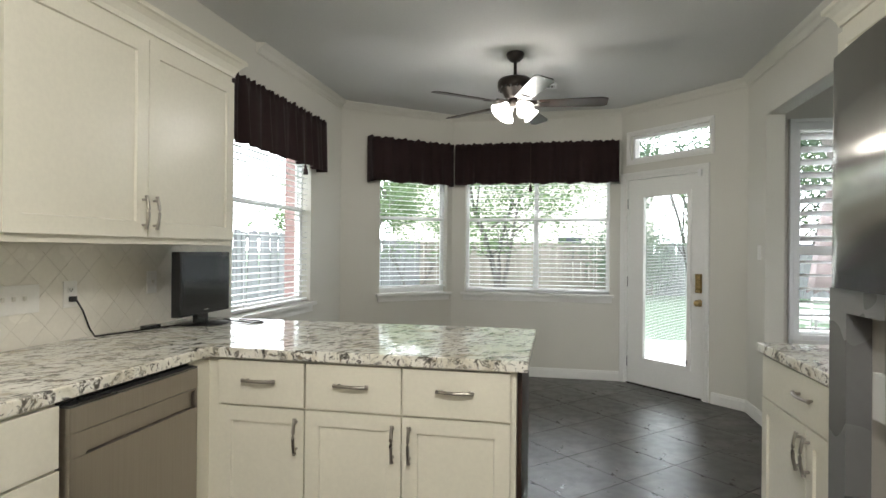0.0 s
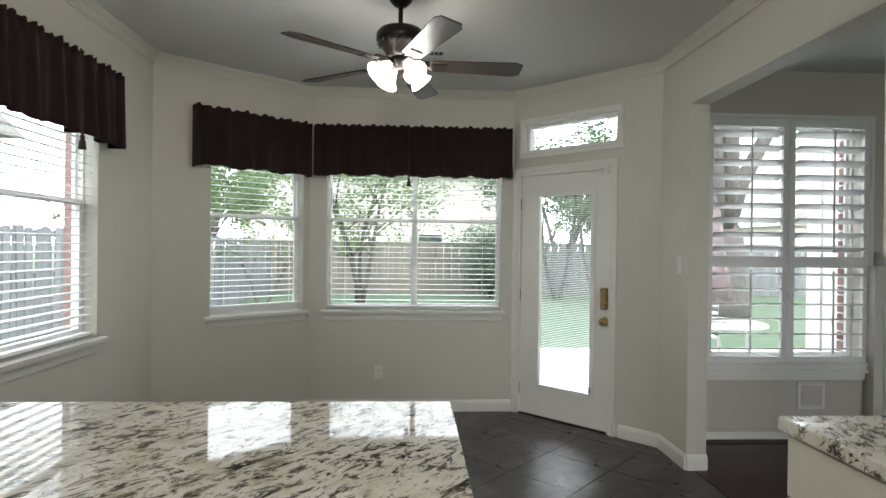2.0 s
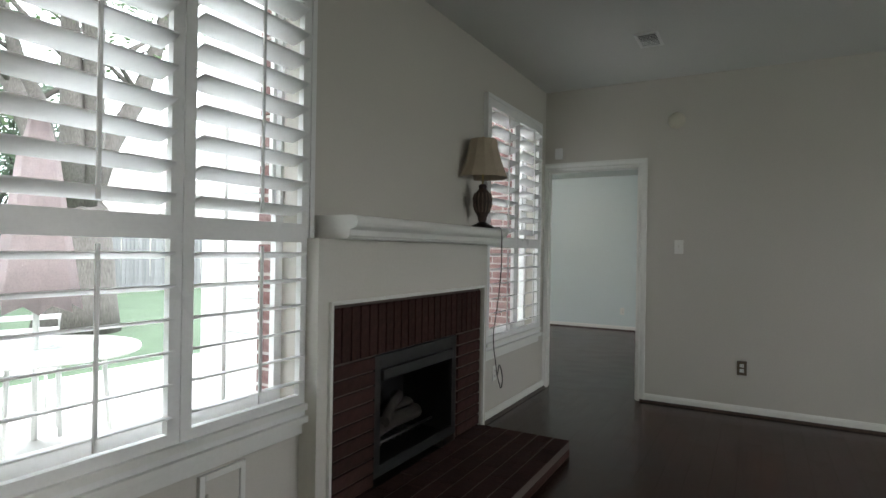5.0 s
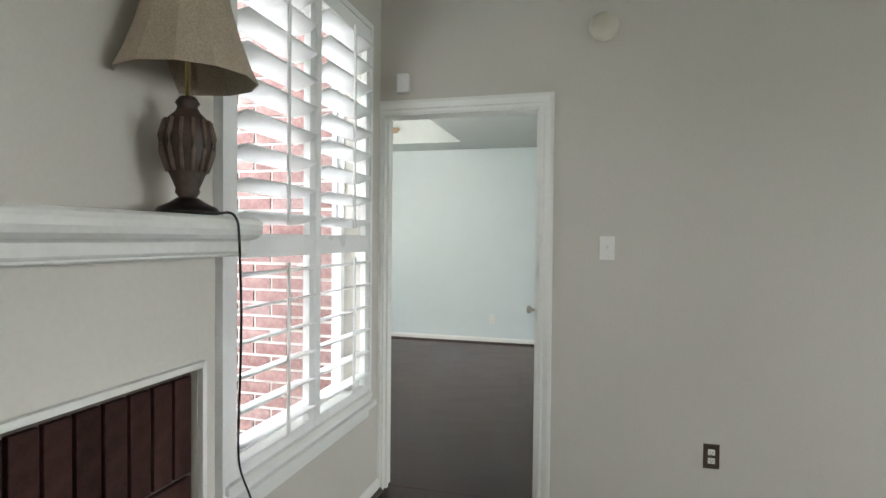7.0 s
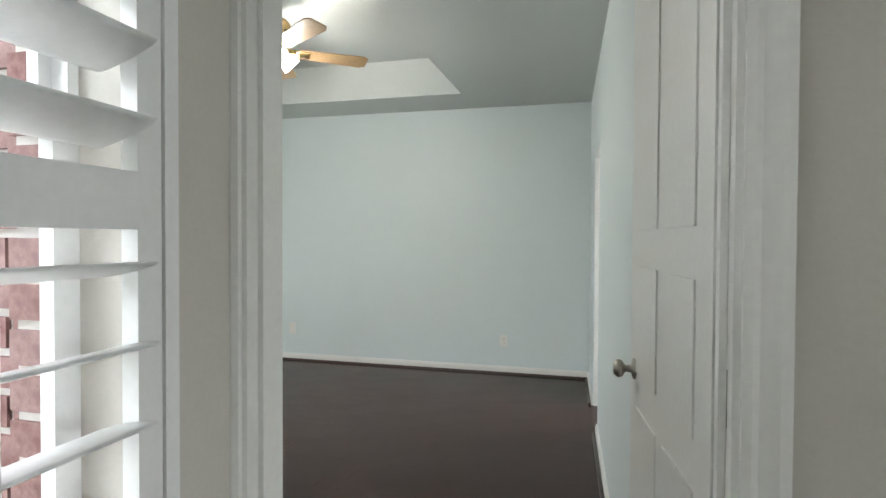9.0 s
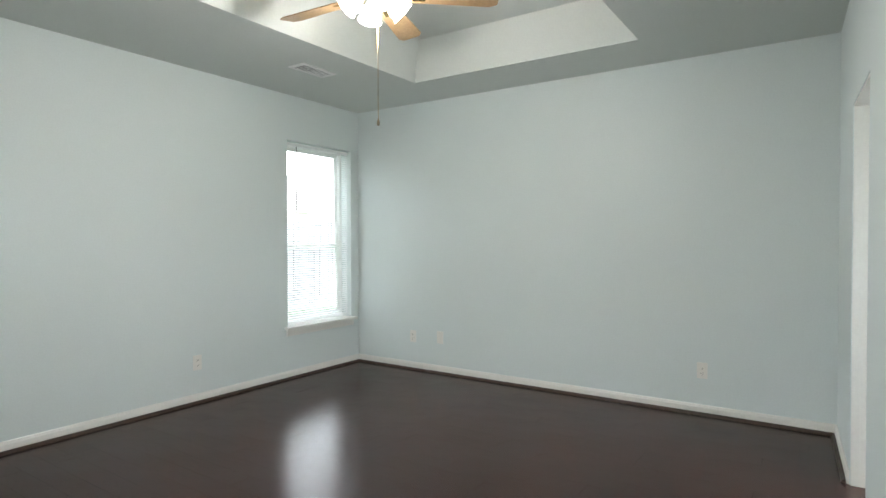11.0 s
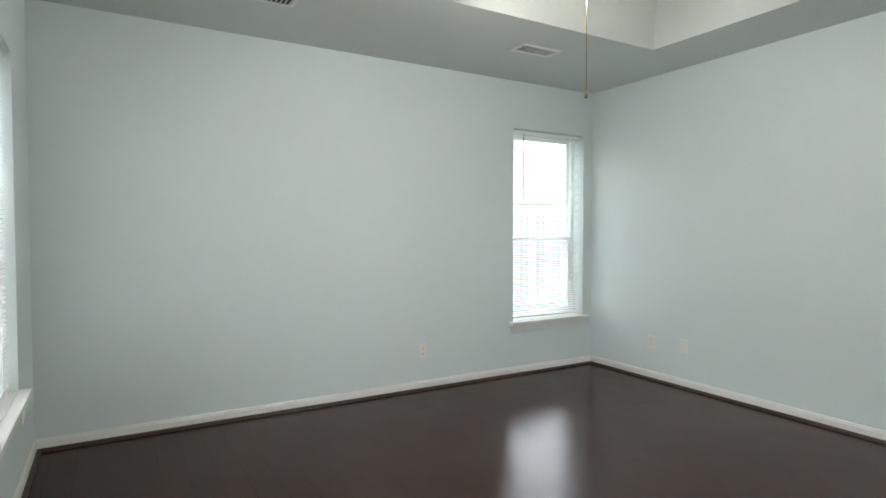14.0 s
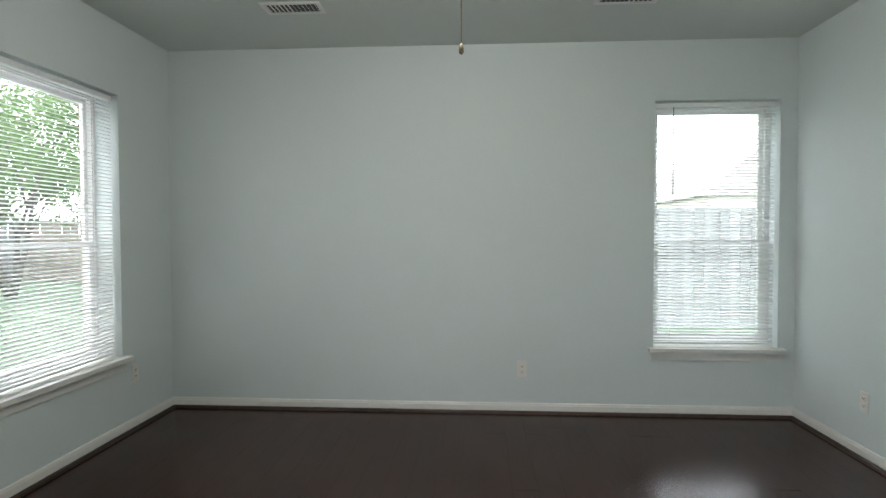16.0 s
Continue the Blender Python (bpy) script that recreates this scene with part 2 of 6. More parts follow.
MORTAR = plain("mortar", (0.56, 0.535, 0.51), 0.9, var=0.1)
DMORTAR = plain("dark_mortar", (0.11, 0.085, 0.075), 0.9, var=0.1)
GRASS = grass_mat()
CONCRETE = plain("concrete", (0.58, 0.57, 0.55), 0.85, var=0.08, big=0.8, bumps=0.2)
FABRIC = fabric_mat("dark_brown_valance", (0.040, 0.020, 0.020))
SHADE = fabric_mat("linen_shade", (0.40, 0.33, 0.25))
LEAF = leaf_mat("leaf_green", (0.06, 0.098, 0.040), (0.112, 0.165, 0.072))
LEAFD = leaf_mat("leaf_dark", (0.048, 0.076, 0.048), (0.095, 0.135, 0.085))
ROOF = plain("roof_shingle", (0.30, 0.28, 0.265), 0.9, var=0.15, big=6)
SIDING = plain("pale_siding", (0.62, 0.58, 0.52), 0.7, var=0.05)
LITGLASS = emit("lit_frosted_glass", (1.0, 0.96, 0.88), 14.0)
GOLDGLASS = emit("lit_clear_glass", (1.0, 0.97, 0.92), 16.0)
SCREEN = plain("dark_screen", (0.006, 0.007, 0.008), 0.08, var=0.1, bumps=0.0)
UMBR = fabric_mat("pale_canvas", (0.50, 0.42, 0.42))

# ---------------------------------------------------------------- mesh helpers


def add_box(bm, x0, x1, y0, y1, z0, z1):
    vs = [bm.verts.new(p) for p in ((x0, y0, z0), (x1, y0, z0), (x1, y1, z0), (x0, y1, z0),
                                    (x0, y0, z1), (x1, y0, z1), (x1, y1, z1), (x0, y1, z1))]
    for f in ((3, 2, 1, 0), (4, 5, 6, 7), (0, 1, 5, 4), (1, 2, 6, 5), (2, 3, 7, 6), (3, 0, 4, 7)):
        bm.faces.new([vs[i] for i in f])
    return vs


def boxes(*bs, bevel=0.0):
    bm = bmesh.new()
    for b in bs:
        add_box(bm, *b)
    if bevel:
        bmesh.ops.bevel(bm, geom=list(bm.edges), offset=bevel, segments=2, affect="EDGES", profile=0.7)
    return bm


def lathe(profile, seg=24, at=(0, 0, 0)):
    """A body of revolution about z from (radius, height) pairs."""
    bm = bmesh.new()
    rings = []
    for r, z in profile:
        if r < 1e-5:
            rings.append([bm.verts.new((at[0], at[1], at[2] + z))])
        else:
            rings.append([bm.verts.new((at[0] + r * math.cos(2 * math.pi * i / seg), at[1] + r * math.sin(2 * math.pi * i / seg), at[2] + z)) for i in range(seg)])
    for a, b in zip(rings, rings[1:]):
        for i in range(seg):
            j = (i + 1) % seg
            if len(a) == 1 and len(b) == 1:
                continue
            if len(a) == 1:
                bm.faces.new((a[0], b[j], b[i]))
            elif len(b) == 1:
                bm.faces.new((a[i], a[j], b[0]))
            else:
                bm.faces.new((a[i], a[j], b[j], b[i]))
    bmesh.ops.recalc_face_normals(bm, faces=bm.faces)
    for f in bm.faces:
        f.smooth = True
    return bm


def tube(points, r, seg=8, r_end=None):
    """A round bar along points, tapering to r_end."""
    bm = bmesh.new()
    pts = [Vector(p) for p in points]
    prev = None
    n = len(pts)
    for i, p in enumerate(pts):
        d = (pts[min(i + 1, n - 1)] - pts[max(i - 1, 0)]).normalized()
        side = d.cross(Vector((0, 0, 1)))
        if side.length < 0.05:
            side = d.cross(Vector((0, 1, 0)))
        side.normalize()
        up = side.cross(d)
        k = r if r_end is None else r + (r_end - r) * i / (n - 1)
        ring = [bm.verts.new(p + (side * math.cos(2 * math.pi * j / seg) + up * math.sin(2 * math.pi * j / seg)) * k) for j in range(seg)]
        if prev:
            for j in range(seg):
                bm.faces.new((prev[j], prev[(j + 1) % seg], ring[(j + 1) % seg], ring[j]))
        else:
            bm.faces.new(ring[::-1])
        prev = ring
    bm.faces.new(prev)
    bmesh.ops.recalc_face_normals(bm, faces=bm.faces)
    for f in bm.faces:
        f.smooth = len(f.verts) == 4
    return bm


def sweep(profile, p0, p1, m0=0.0, m1=0.0):
    """A moulding: profile points (out, up) carried from p0 to p1 in the plan, out to the right of the way; m0, m1: mitre lengths per metre out."""
    bm = bmesh.new()
    a, b = Vector((*p0, 0)), Vector((*p1, 0))
    d = (b - a).normalized()
    out = Vector((d.y, -d.x, 0))
    ra = [bm.verts.new(a + out * o + d * (o * m0) + Vector((0, 0, z))) for o, z in profile]
    rb = [bm.verts.new(b + out * o - d * (o * m1) + Vector((0, 0, z))) for o, z in profile]
    n = len(profile)
    for i in range(n):
        j = (i + 1) % n
        bm.faces.new((ra[i], rb[i], rb[j], ra[j]))
    bm.faces.new(ra[::-1])
    bm.faces.new(rb)
    bmesh.ops.recalc_face_normals(bm, faces=bm.faces)
    return bm


def merge(*bms):
    out = bmesh.new()
    for b in bms:
        me = bpy.data.meshes.new("tmp")
        b.to_mesh(me)
        b.free()
        out.from_mesh(me)
        bpy.data.meshes.remove(me)
    return out


def mesh_of(name, bm, material):
    me = bpy.data.meshes.new(name)
    bm.to_mesh(me)
    bm.free()
    me.materials.append(material)
    return me


def part(name, bm, material, parent, label="", m=None):
    ob = new(name, mesh_of(name, bm, material) if isinstance(bm, bmesh.types.BMesh) else bm)
    ob.parent = parent
    if m is not None:
        ob.matrix_basis = m
    if label:
        ob["label"] = label
    return ob


def thing(name, m, label, category, group="", kind=""):
    ob = new(name)
    ob.empty_display_size = 0.1
    ob.matrix_basis = m
    return tagged(ob, label, category, group, kind)


def solid(name, bm, material, label, category, kind="", m=None, group=""):
    ob = new(name, mesh_of(name, bm, material))
    if m is not None:
        ob.matrix_basis = m
    return tagged(ob, label, category, group, kind)


def wall_frame(p0, p1):
    """Local axes of a wall: x along it from p0 to p1, y outward (to the left), z up."""
    d = Vector((p1[0] - p0[0], p1[1] - p0[1], 0)).normalized()
    n = Vector((-d.y, d.x, 0))
    return Matrix(((d.x, n.x, 0, p0[0]), (d.y, n.y, 0, p0[1]), (0, 0, 1, 0), (0, 0, 0, 1)))


def lattice(ss, zs, holes, y0, y1):
    """One connected plate over a grid of x and z lines, with holes (s0, s1, z0, z1) left out."""
    bm = bmesh.new()
    ss, zs = sorted(set(ss)), sorted(set(zs))
    def full(i, j):
        if not (0 <= i < len(ss) - 1 and 0 <= j < len(zs) - 1):
            return False
        s, z = (ss[i] + ss[i + 1]) / 2, (zs[j] + zs[j + 1]) / 2
        return not any(h[0] < s < h[1] and h[2] < z < h[3] for h in holes)
    vs = {}
    def vert(i, j, y):
        if (i, j, y) not in vs:
            vs[i, j, y] = bm.verts.new((ss[i], y, zs[j]))
        return vs[i, j, y]
    for i in range(len(ss) - 1):
        for j in range(len(zs) - 1):
            if not full(i, j):
                continue
            c = ((i, j), (i + 1, j), (i + 1, j + 1), (i, j + 1))
            bm.faces.new([vert(*p, y0) for p in c])
            bm.faces.new([vert(*p, y1) for p in c[::-1]])
            for (p, q), nb in zip(zip(c, c[1:] + c[:1]), ((i, j - 1), (i + 1, j), (i, j + 1), (i - 1, j))):
                if not full(*nb):
                    bm.faces.new((vert(*q, y0), vert(*p, y0), vert(*p, y1), vert(*q, y1)))
    bmesh.ops.recalc_face_normals(bm, faces=bm.faces)
    return bm


def wall(name, p0, p1, thick, top, openings, material, label, e0=0.0, e1=0.0, bottom=0.0):
    """A wall from p0 to p1 with openings (s0, s1, z0, z1); e0, e1 lengthen its ends."""
    length = (Vector(p1) - Vector(p0)).length
    cuts = sorted({-e0, length + e1, *[s for o in openings for s in o[:2]]})
    bm = lattice(cuts, sorted({bottom, top, *[z for o in openings for z in o[2:]]}), openings, 0, thick)
    return solid(name, bm, material, label, "wall", "structure", wall_frame(p0, p1))
# ---------------------------------------------------------------- plan
H = 2.77          # kitchen and living room ceiling
HB = 2.545        # bedroom ceiling
XW = -1.88        # kitchen west wall
LA, AB, BD, DP = (-1.88, 5.50), (-0.92, 6.30), (0.84, 6.30), (1.75, 5.38)
YN = 5.50         # living room north wall
XE = 6.61         # living room east wall
BW, BN, BE, BS = 6.735, 8.95, 11.06, 4.89

# ---------------------------------------------------------------- structure
wall("wall_kitchen_west", (XW, -1.6), LA, 0.15, H, [(5.22, 6.42, 0.87, 2.25)], WALL_K, "cream painted kitchen wall with a window opening", e1=0.04)
wall("wall_bay_northwest", LA, AB, 0.15, H, [(0.41, 1.19, 0.875, 2.25)], WALL_K, "cream painted angled bay wall with a window", e0=0.0, e1=0.02)
wall("wall_bay_north", AB, BD, 0.15, H, [(0.145, 1.65, 0.875, 2.25)], WALL_K, "cream painted bay wall with a wide window", e1=0.02)
wall("wall_bay_door", BD, DP, 0.13, H, [(0.05, 0.91, 0.0, 2.06), (0.115, 0.955, 2.235, 2.475)], WALL_K, "cream painted angled wall with a glazed door")
wall("wall_kitchen_east", DP, (1.75, -1.6), 0.13, H, [(0.41, 2.29, 0.0, 2.37)], WALL_K, "cream painted wall with a wide cased opening")
wall("wall_kitchen_south", (1.75, -1.6), (XW, -1.6), 0.15, H, [], WALL_K, "cream painted kitchen end wall", e0=0.15, e1=0.15)
wall("wall_living_north", (1.80, YN), (XE, YN), 0.16, H, [(0.36, 1.545, 0.60, 2.39), (3.49, 4.565, 0.60, 2.39), (2.01, 2.90, 0.0, 0.746)], WALL_L, "beige living room wall with two shuttered windows and a fireplace")
wall("wall_living_east", (XE, YN + 0.02), (XE, -1.6), 0.124, H, [(0.03, 0.88, 0.0, 2.04)], WALL_L, "beige living room wall with a doorway to the bedroom")
# unseen end wall; its opening is invented to let in extra light
wall("wall_living_south", (XE, -1.6), (1.89, -1.6), 0.15, H, [(0.9, 3.9, 0.8, 2.2)], WALL_L, "beige living room end wall", e0=0.1)
wall("wall_bedroom_west", (BW, YN + 0.02), (BW, BN), 0.22, 2.9, [(1.12, 2.86, 0.49, 2.10)], WALL_B, "pale green-white bedroom wall with a wide window", e1=0.2)
wall("wall_bedroom_north", (BW, BN), (BE, BN), 0.2, 2.9, [(3.395, 4.215, 0.47, 2.14)], WALL_B, "pale green-white bedroom wall with a window")
wall("wall_bedroom_east", (BE, BN), (BE, BS), 0.15, 2.9, [], WALL_B, "plain pale green-white bedroom wall", e0=0.2, e1=0.2)
wall("wall_bedroom_south", (BE, BS), (7.50, 4.73), 0.2, 2.9, [(0.83, 1.50, 0.0, 1.93)], WALL_B, "pale green-white bedroom wall with a narrow doorway")
wall("wall_bedroom_recess", (7.62, 4.57), (BW, 4.57), 0.1, 2.9, [], WALL_B, "short wall behind the open bedroom door")
# unseen wall; opening added so daylight brightens the narrow doorway's lining
wall("wall_closet_end", (11.06, 3.7), (8.6, 3.7), 0.1, 2.9, [(0.5, 1.9, 0.9, 2.0)], WALL_B, "plain wall beyond the narrow doorway")
wall("wall_closet_west", (8.6, 3.7), (8.6, 4.67), 0.1, 2.9, [], WALL_B, "plain side wall beyond the narrow doorway")
wall("wall_closet_east", (11.06, 4.67), (11.06, 3.7), 0.1, 2.9, [], WALL_B, "plain side wall beyond the narrow doorway")

solid("ceiling_kitchen", boxes((-2.2, 1.81, -1.8, 6.6, H, H + 0.1)), CEIL, "off-white painted kitchen ceiling", "ceiling", "structure")
solid("ceiling_living", boxes((1.815, 6.7, -1.8, 5.7, H, H + 0.1)), CEIL, "grey-white painted living room ceiling", "ceiling", "structure")


def tray_ceiling():
    bm = bmesh.new()
    x0, x1, y0, y1 = 7.40, 10.48, 5.98, 7.79
    i, zt = 0.17, HB + 0.27
    ox0, ox1, oy0, oy1 = 6.7355, 11.2, 3.6, 9.15
    o = [bm.verts.new(p) for p in ((ox0, oy0, HB), (ox1, oy0, HB), (ox1, oy1, HB), (ox0, oy1, HB))]
    a = [bm.verts.new(p) for p in ((x0, y0, HB), (x1, y0, HB), (x1, y1, HB), (x0, y1, HB))]
    b = [bm.verts.new(p) for p in ((x0 + i, y0 + i, zt), (x1 - i, y0 + i, zt), (x1 - i, y1 - i, zt), (x0 + i, y1 - i, zt))]
    for k in range(4):
        j = (k + 1) % 4
        bm.faces.new((o[k], a[k], a[j], o[j]))
        bm.faces.new((a[k], b[k], b[j], a[j]))
    bm.faces.new(b)
    t = [bm.verts.new((v.co.x, v.co.y, 2.9)) for v in o]
    bm.faces.new(t)
    for k in range(4):
        bm.faces.new((o[k], o[(k + 1) % 4], t[(k + 1) % 4], t[k]))
    bmesh.ops.recalc_face_normals(bm, faces=bm.faces)
    solid("ceiling_bedroom", bm, CEIL_B, "pale bedroom ceiling with a recessed sloped tray", "ceiling", "structure")


tray_ceiling()

# floors: a bed under tiles and boards
floor_k = solid("floor_kitchen", boxes((-2.02, 1.80, -1.75, 6.44, -0.12, -0.006)), GROUT, "dark slate-look tile floor laid diagonally", "floor", "structure")
floor_l = solid("floor_living", boxes((1.80, 6.69, -1.75, 5.66, -0.12, -0.006)), SUBFLOOR, "dark stained board floor, satin", "floor", "structure")
floor_b = solid("floor_bedroom", boxes((6.69, 11.2, 3.6, 9.15, -0.12, -0.006)), SUBFLOOR, "dark stained board floor, satin", "floor", "structure")

# mouldings
BASE = [(0, 0), (0.014, 0), (0.014, 0.075), (0.010, 0.085), (0.010, 0.092), (0.005, 0.10), (0, 0.10)]
QUARTER = [(0, 0), (0.020, 0), (0.018, 0.010), (0.010, 0.018), (0, 0.020)]
CROWN = [(0, H), (0.060, H), (0.060, H - 0.008), (0.046, H - 0.022), (0.030, H - 0.034), (0.016, H - 0.055), (0.008, H - 0.062), (0.008, H - 0.075), (0, H - 0.075)]


def run(name, profile, p0, p1, material, label, m0=0.0, m1=0.0):
    solid(name, sweep(profile, p0, p1, m0, m1), material, label, "trim", "structure")


def along(p0, p1, a, b):
    """Two points on the way from p0 to p1, at metres a and b."""
    d = (Vector(p1) - Vector(p0)).normalized()
    return tuple(Vector(p0) + d * a), tuple(Vector(p0) + d * b)


T = 0.364
for k, (p0, p1) in enumerate((((XW, 3.9), LA), (LA, AB), (AB, BD), (BD, DP), (DP, (1.75, 3.09)))):
    run("trim_crown", CROWN, p0, p1, WALL_K, "cream painted crown moulding", 0.2, 0.2)
for p0, p1 in (((XW, 3.3), LA), (LA, AB), (AB, BD), along(BD, DP, 0.985, 1.294), (DP, (1.75, 4.97)), ((1.75, 4.97), (1.88, 4.97)), ((1.88, 4.97), (1.88, YN))):
    run("baseboard", BASE, p0, p1, TRIM, "white painted baseboard with a moulded top", 0.1, 0.1)
LOWBASE = [(o, z * 0.72) for o, z in BASE]
for p0, p1 in (((1.89, YN), (3.35, YN)), ((5.12, YN), (XE, YN)), ((XE, 4.62), (XE, 1.0)),
               ((BW, YN), (BW, BN)), ((BW, BN), (BE, BN)), ((BE, BN), (BE, BS)), ((BE, BS), (10.23, 4.853)), ((9.56, 4.823), (7.50, 4.73))):
    run("baseboard", LOWBASE, p0, p1, TRIM, "white painted baseboard", 0.5, 0.5)
    d = (Vector(p1) - Vector(p0)).normalized()
    q = Vector((d.y, -d.x)) * 0.014
    run("trim_shoe", QUARTER, tuple(Vector(p0) + q), tuple(Vector(p1) + q), WALNUT, "dark stained shoe moulding", 0.5, 0.5)

# ---------------------------------------------------------------- windows
KF, KA_, KB_, KD_ = wall_frame((XW, -1.6), LA), wall_frame(LA, AB), wall_frame(AB, BD), wall_frame(BD, DP)
LN, LE = wall_frame((1.80, YN), (XE, YN)), wall_frame((XE, YN + 0.02), (XE, -1.6))
WB, NB, EB, SB = wall_frame((BW, YN + 0.02), (BW, BN)), wall_frame((BW, BN), (BE, BN)), wall_frame((BE, BN), (BE, BS)), wall_frame((BE, BS), (7.50, 4.73))
WINDOWS = []


def window(k, m, s0, s1, z0, z1, depth, units=1, sill=(0.04, 0.04), label="white vinyl sash window with a painted sill", meet=0.47, f=0.035, st=0.03, mull=0.07):
    """A sash window in an opening: outer frame, a mullion between units, two sashes each, glass near the outer face, sill and apron inside."""
    w = thing("window_%d" % k, m, label, "window", kind="structure")
    y0, y1 = depth - 0.07, depth - 0.015
    zm = z0 + (z1 - z0) * meet
    us = (s1 - s0 - 2 * f - mull * (units - 1)) / units
    cuts = [(s0 + f + u * (us + mull), s0 + f + u * (us + mull) + us) for u in range(units)]
    part("window_frame", lattice([s0, s1] + [c for ab in cuts for c in ab], (z0, z0 + f, z1 - f, z1), [(a, b, z0 + f, z1 - f) for a, b in cuts], y0, y1), WHITE, w)
    for a, b in cuts:
        part("upper_sash", lattice((a, a + st, b - st, b), (zm, zm + 0.03, z1 - f - st, z1 - f), [(a + st, b - st, zm + 0.03, z1 - f - st)], y0 + 0.03, y1 - 0.004), WHITE, w)
        part("lower_sash", lattice((a, a + st + 0.004, b - st - 0.004, b), (z0 + f, z0 + f + 0.035, zm - 0.002, zm + 0.03), [(a + st + 0.004, b - st - 0.004, z0 + f + 0.035, zm - 0.002)], y0, y0 + 0.026), WHITE, w)
        for q in (a + (b - a) * 0.27, b - (b - a) * 0.27):
            part("sash_lock", boxes((q - 0.022, q + 0.022, y0 - 0.008, y0 - 0.0005, zm + 0.012, zm + 0.026), bevel=0.003), WHITE, w)
        for yy, za, zb in ((y0 + 0.042, zm + 0.03, z1 - f - st), (y0 + 0.012, z0 + f + 0.035, zm - 0.002)):
            g = part("pane", boxes((a + st - 0.002, b - st + 0.002, yy, yy + 0.004, za - 0.002, zb + 0.002)), GLASS, w, "clear window glass")
            g.visible_shadow = False
    part("window_sill", boxes((s0 - sill[0], s1 + sill[1], -0.05, 0.0, z0 - 0.028, z0), (s0 + 0.001, s1 - 0.001, 0.0, y0, z0 - 0.02, z0 + 0.002), bevel=0.004), TRIM, w)
    part("apron", boxes((s0 - sill[0] + 0.02, s1 + sill[1] - 0.02, -0.016, -0.0, z0 - 0.085, z0 - 0.029), bevel=0.003), TRIM, w)
    return w


def slat_mesh(name, length, width, thick, tilt, crown=0.003):
    """One curved blind slat along x, centred."""
    bm = bmesh.new()
    n = 4
    top, bot = [], []
    for i in range(n + 1):
        v = -width / 2 + width * i / n
        c = crown * (1 - (2 * v / width) ** 2)
        ca, sa = math.cos(radians(tilt)), math.sin(radians(tilt))
        for lst, dz in ((top, c + thick / 2), (bot, c - thick / 2)):
            y, z = v * ca - dz * sa, v * sa + dz * ca
            lst.append((bm.verts.new((-length / 2, y, z)), bm.verts.new((length / 2, y, z))))
    for lst, flip in ((top, False), (bot, True)):
        for p, q in zip(lst, lst[1:]):
            f = (p[0], p[1], q[1], q[0])
            bm.faces.new(f[::-1] if flip else f)
    for e in (0, n):
        bm.faces.new((top[e][0], top[e][1], bot[e][1], bot[e][0]))
    bmesh.ops.recalc_face_normals(bm, faces=bm.faces)
    return mesh_of(name, bm, BLIND)


def blind(m, s0, s1, z0, z1, y, pitch, width, tilt, label, wand=None, headrail=0.05):
    b = thing("window_blind", m, label, "blind", group="window blinds")
    L = s1 - s0
    xc = (s0 + s1) / 2
    part("headrail", boxes((s0, s1, y - width / 2 - 0.004, y + width / 2 + 0.004, z1 - headrail, z1), bevel=0.003), BLIND, b)
    me = slat_mesh("slat", L - 0.006, width, 0.0025 if width > 0.04 else 0.0012, tilt)
    z = z1 - headrail - pitch * 0.8
    while z > z0 + pitch * 1.2:
        part("slat", me, None, b, m=pose(xc, y, z))
        z -= pitch
    part("bottom_rail", boxes((s0, s1, y - width / 2, y + width / 2, z0 + 0.002, z0 + 0.002 + max(0.014, pitch * 0.35)), bevel=0.003), BLIND, b)
    for s in (s0 + L * 0.14, s1 - L * 0.14) if L < 1.2 else (s0 + L * 0.1, xc, s1 - L * 0.1):
        part("ladder_cord", boxes((s - 0.0012, s + 0.0012, y - width / 2 - 0.003, y - width / 2 - 0.001, z0 + 0.01, z1 - 0.01)), BLIND, b)
    if wand:
        part("wand", tube([(s0 + wand[0], y - width / 2 - 0.012, z1 - 0.03), (s0 + wand[0], y - width / 2 - 0.014, z1 - wand[1])], 0.004, 6), plain("grey_wand", (0.25, 0.25, 0.25), 0.3), b)
    return b


def casing(parent, s0, s1, z1, w=0.06, t=0.018, z0=0.0, bottom=False, name="casing", mat=None):
    prof = [(0, 0), (0, t * 0.6), (w * 0.2, t * 0.75), (w * 0.35, t * 0.6), (w * 0.75, t), (w, t), (w, 0)]
    bm = bmesh.new()
    cs = [(s0, z0), (s0, z1), (s1, z1), (s1, z0)]
    sg = [(-1, 0), (-1, 1), (1, 1), (1, 0)]
    if bottom:
        sg = [(-1, -1), (-1, 1), (1, 1), (1, -1)]
    rings = [[bm.verts.new((c[0] + g[0] * o, -h, c[1] + g[1] * o)) for o, h in prof] for c, g in zip(cs, sg)]
    pairs = list(zip(rings, rings[1:])) + ([(rings[3], rings[0])] if bottom else [])
    for a, b in pairs:
        for i in range(len(prof)):
            j = (i + 1) % len(prof)
            bm.faces.new((a[i], a[j], b[j], b[i]))
    if not bottom:
        bm.faces.new(rings[0])
        bm.faces.new(rings[3][::-1])
    bmesh.ops.recalc_face_normals(bm, faces=bm.faces)
    return part(name, bm, mat or TRIM, parent)


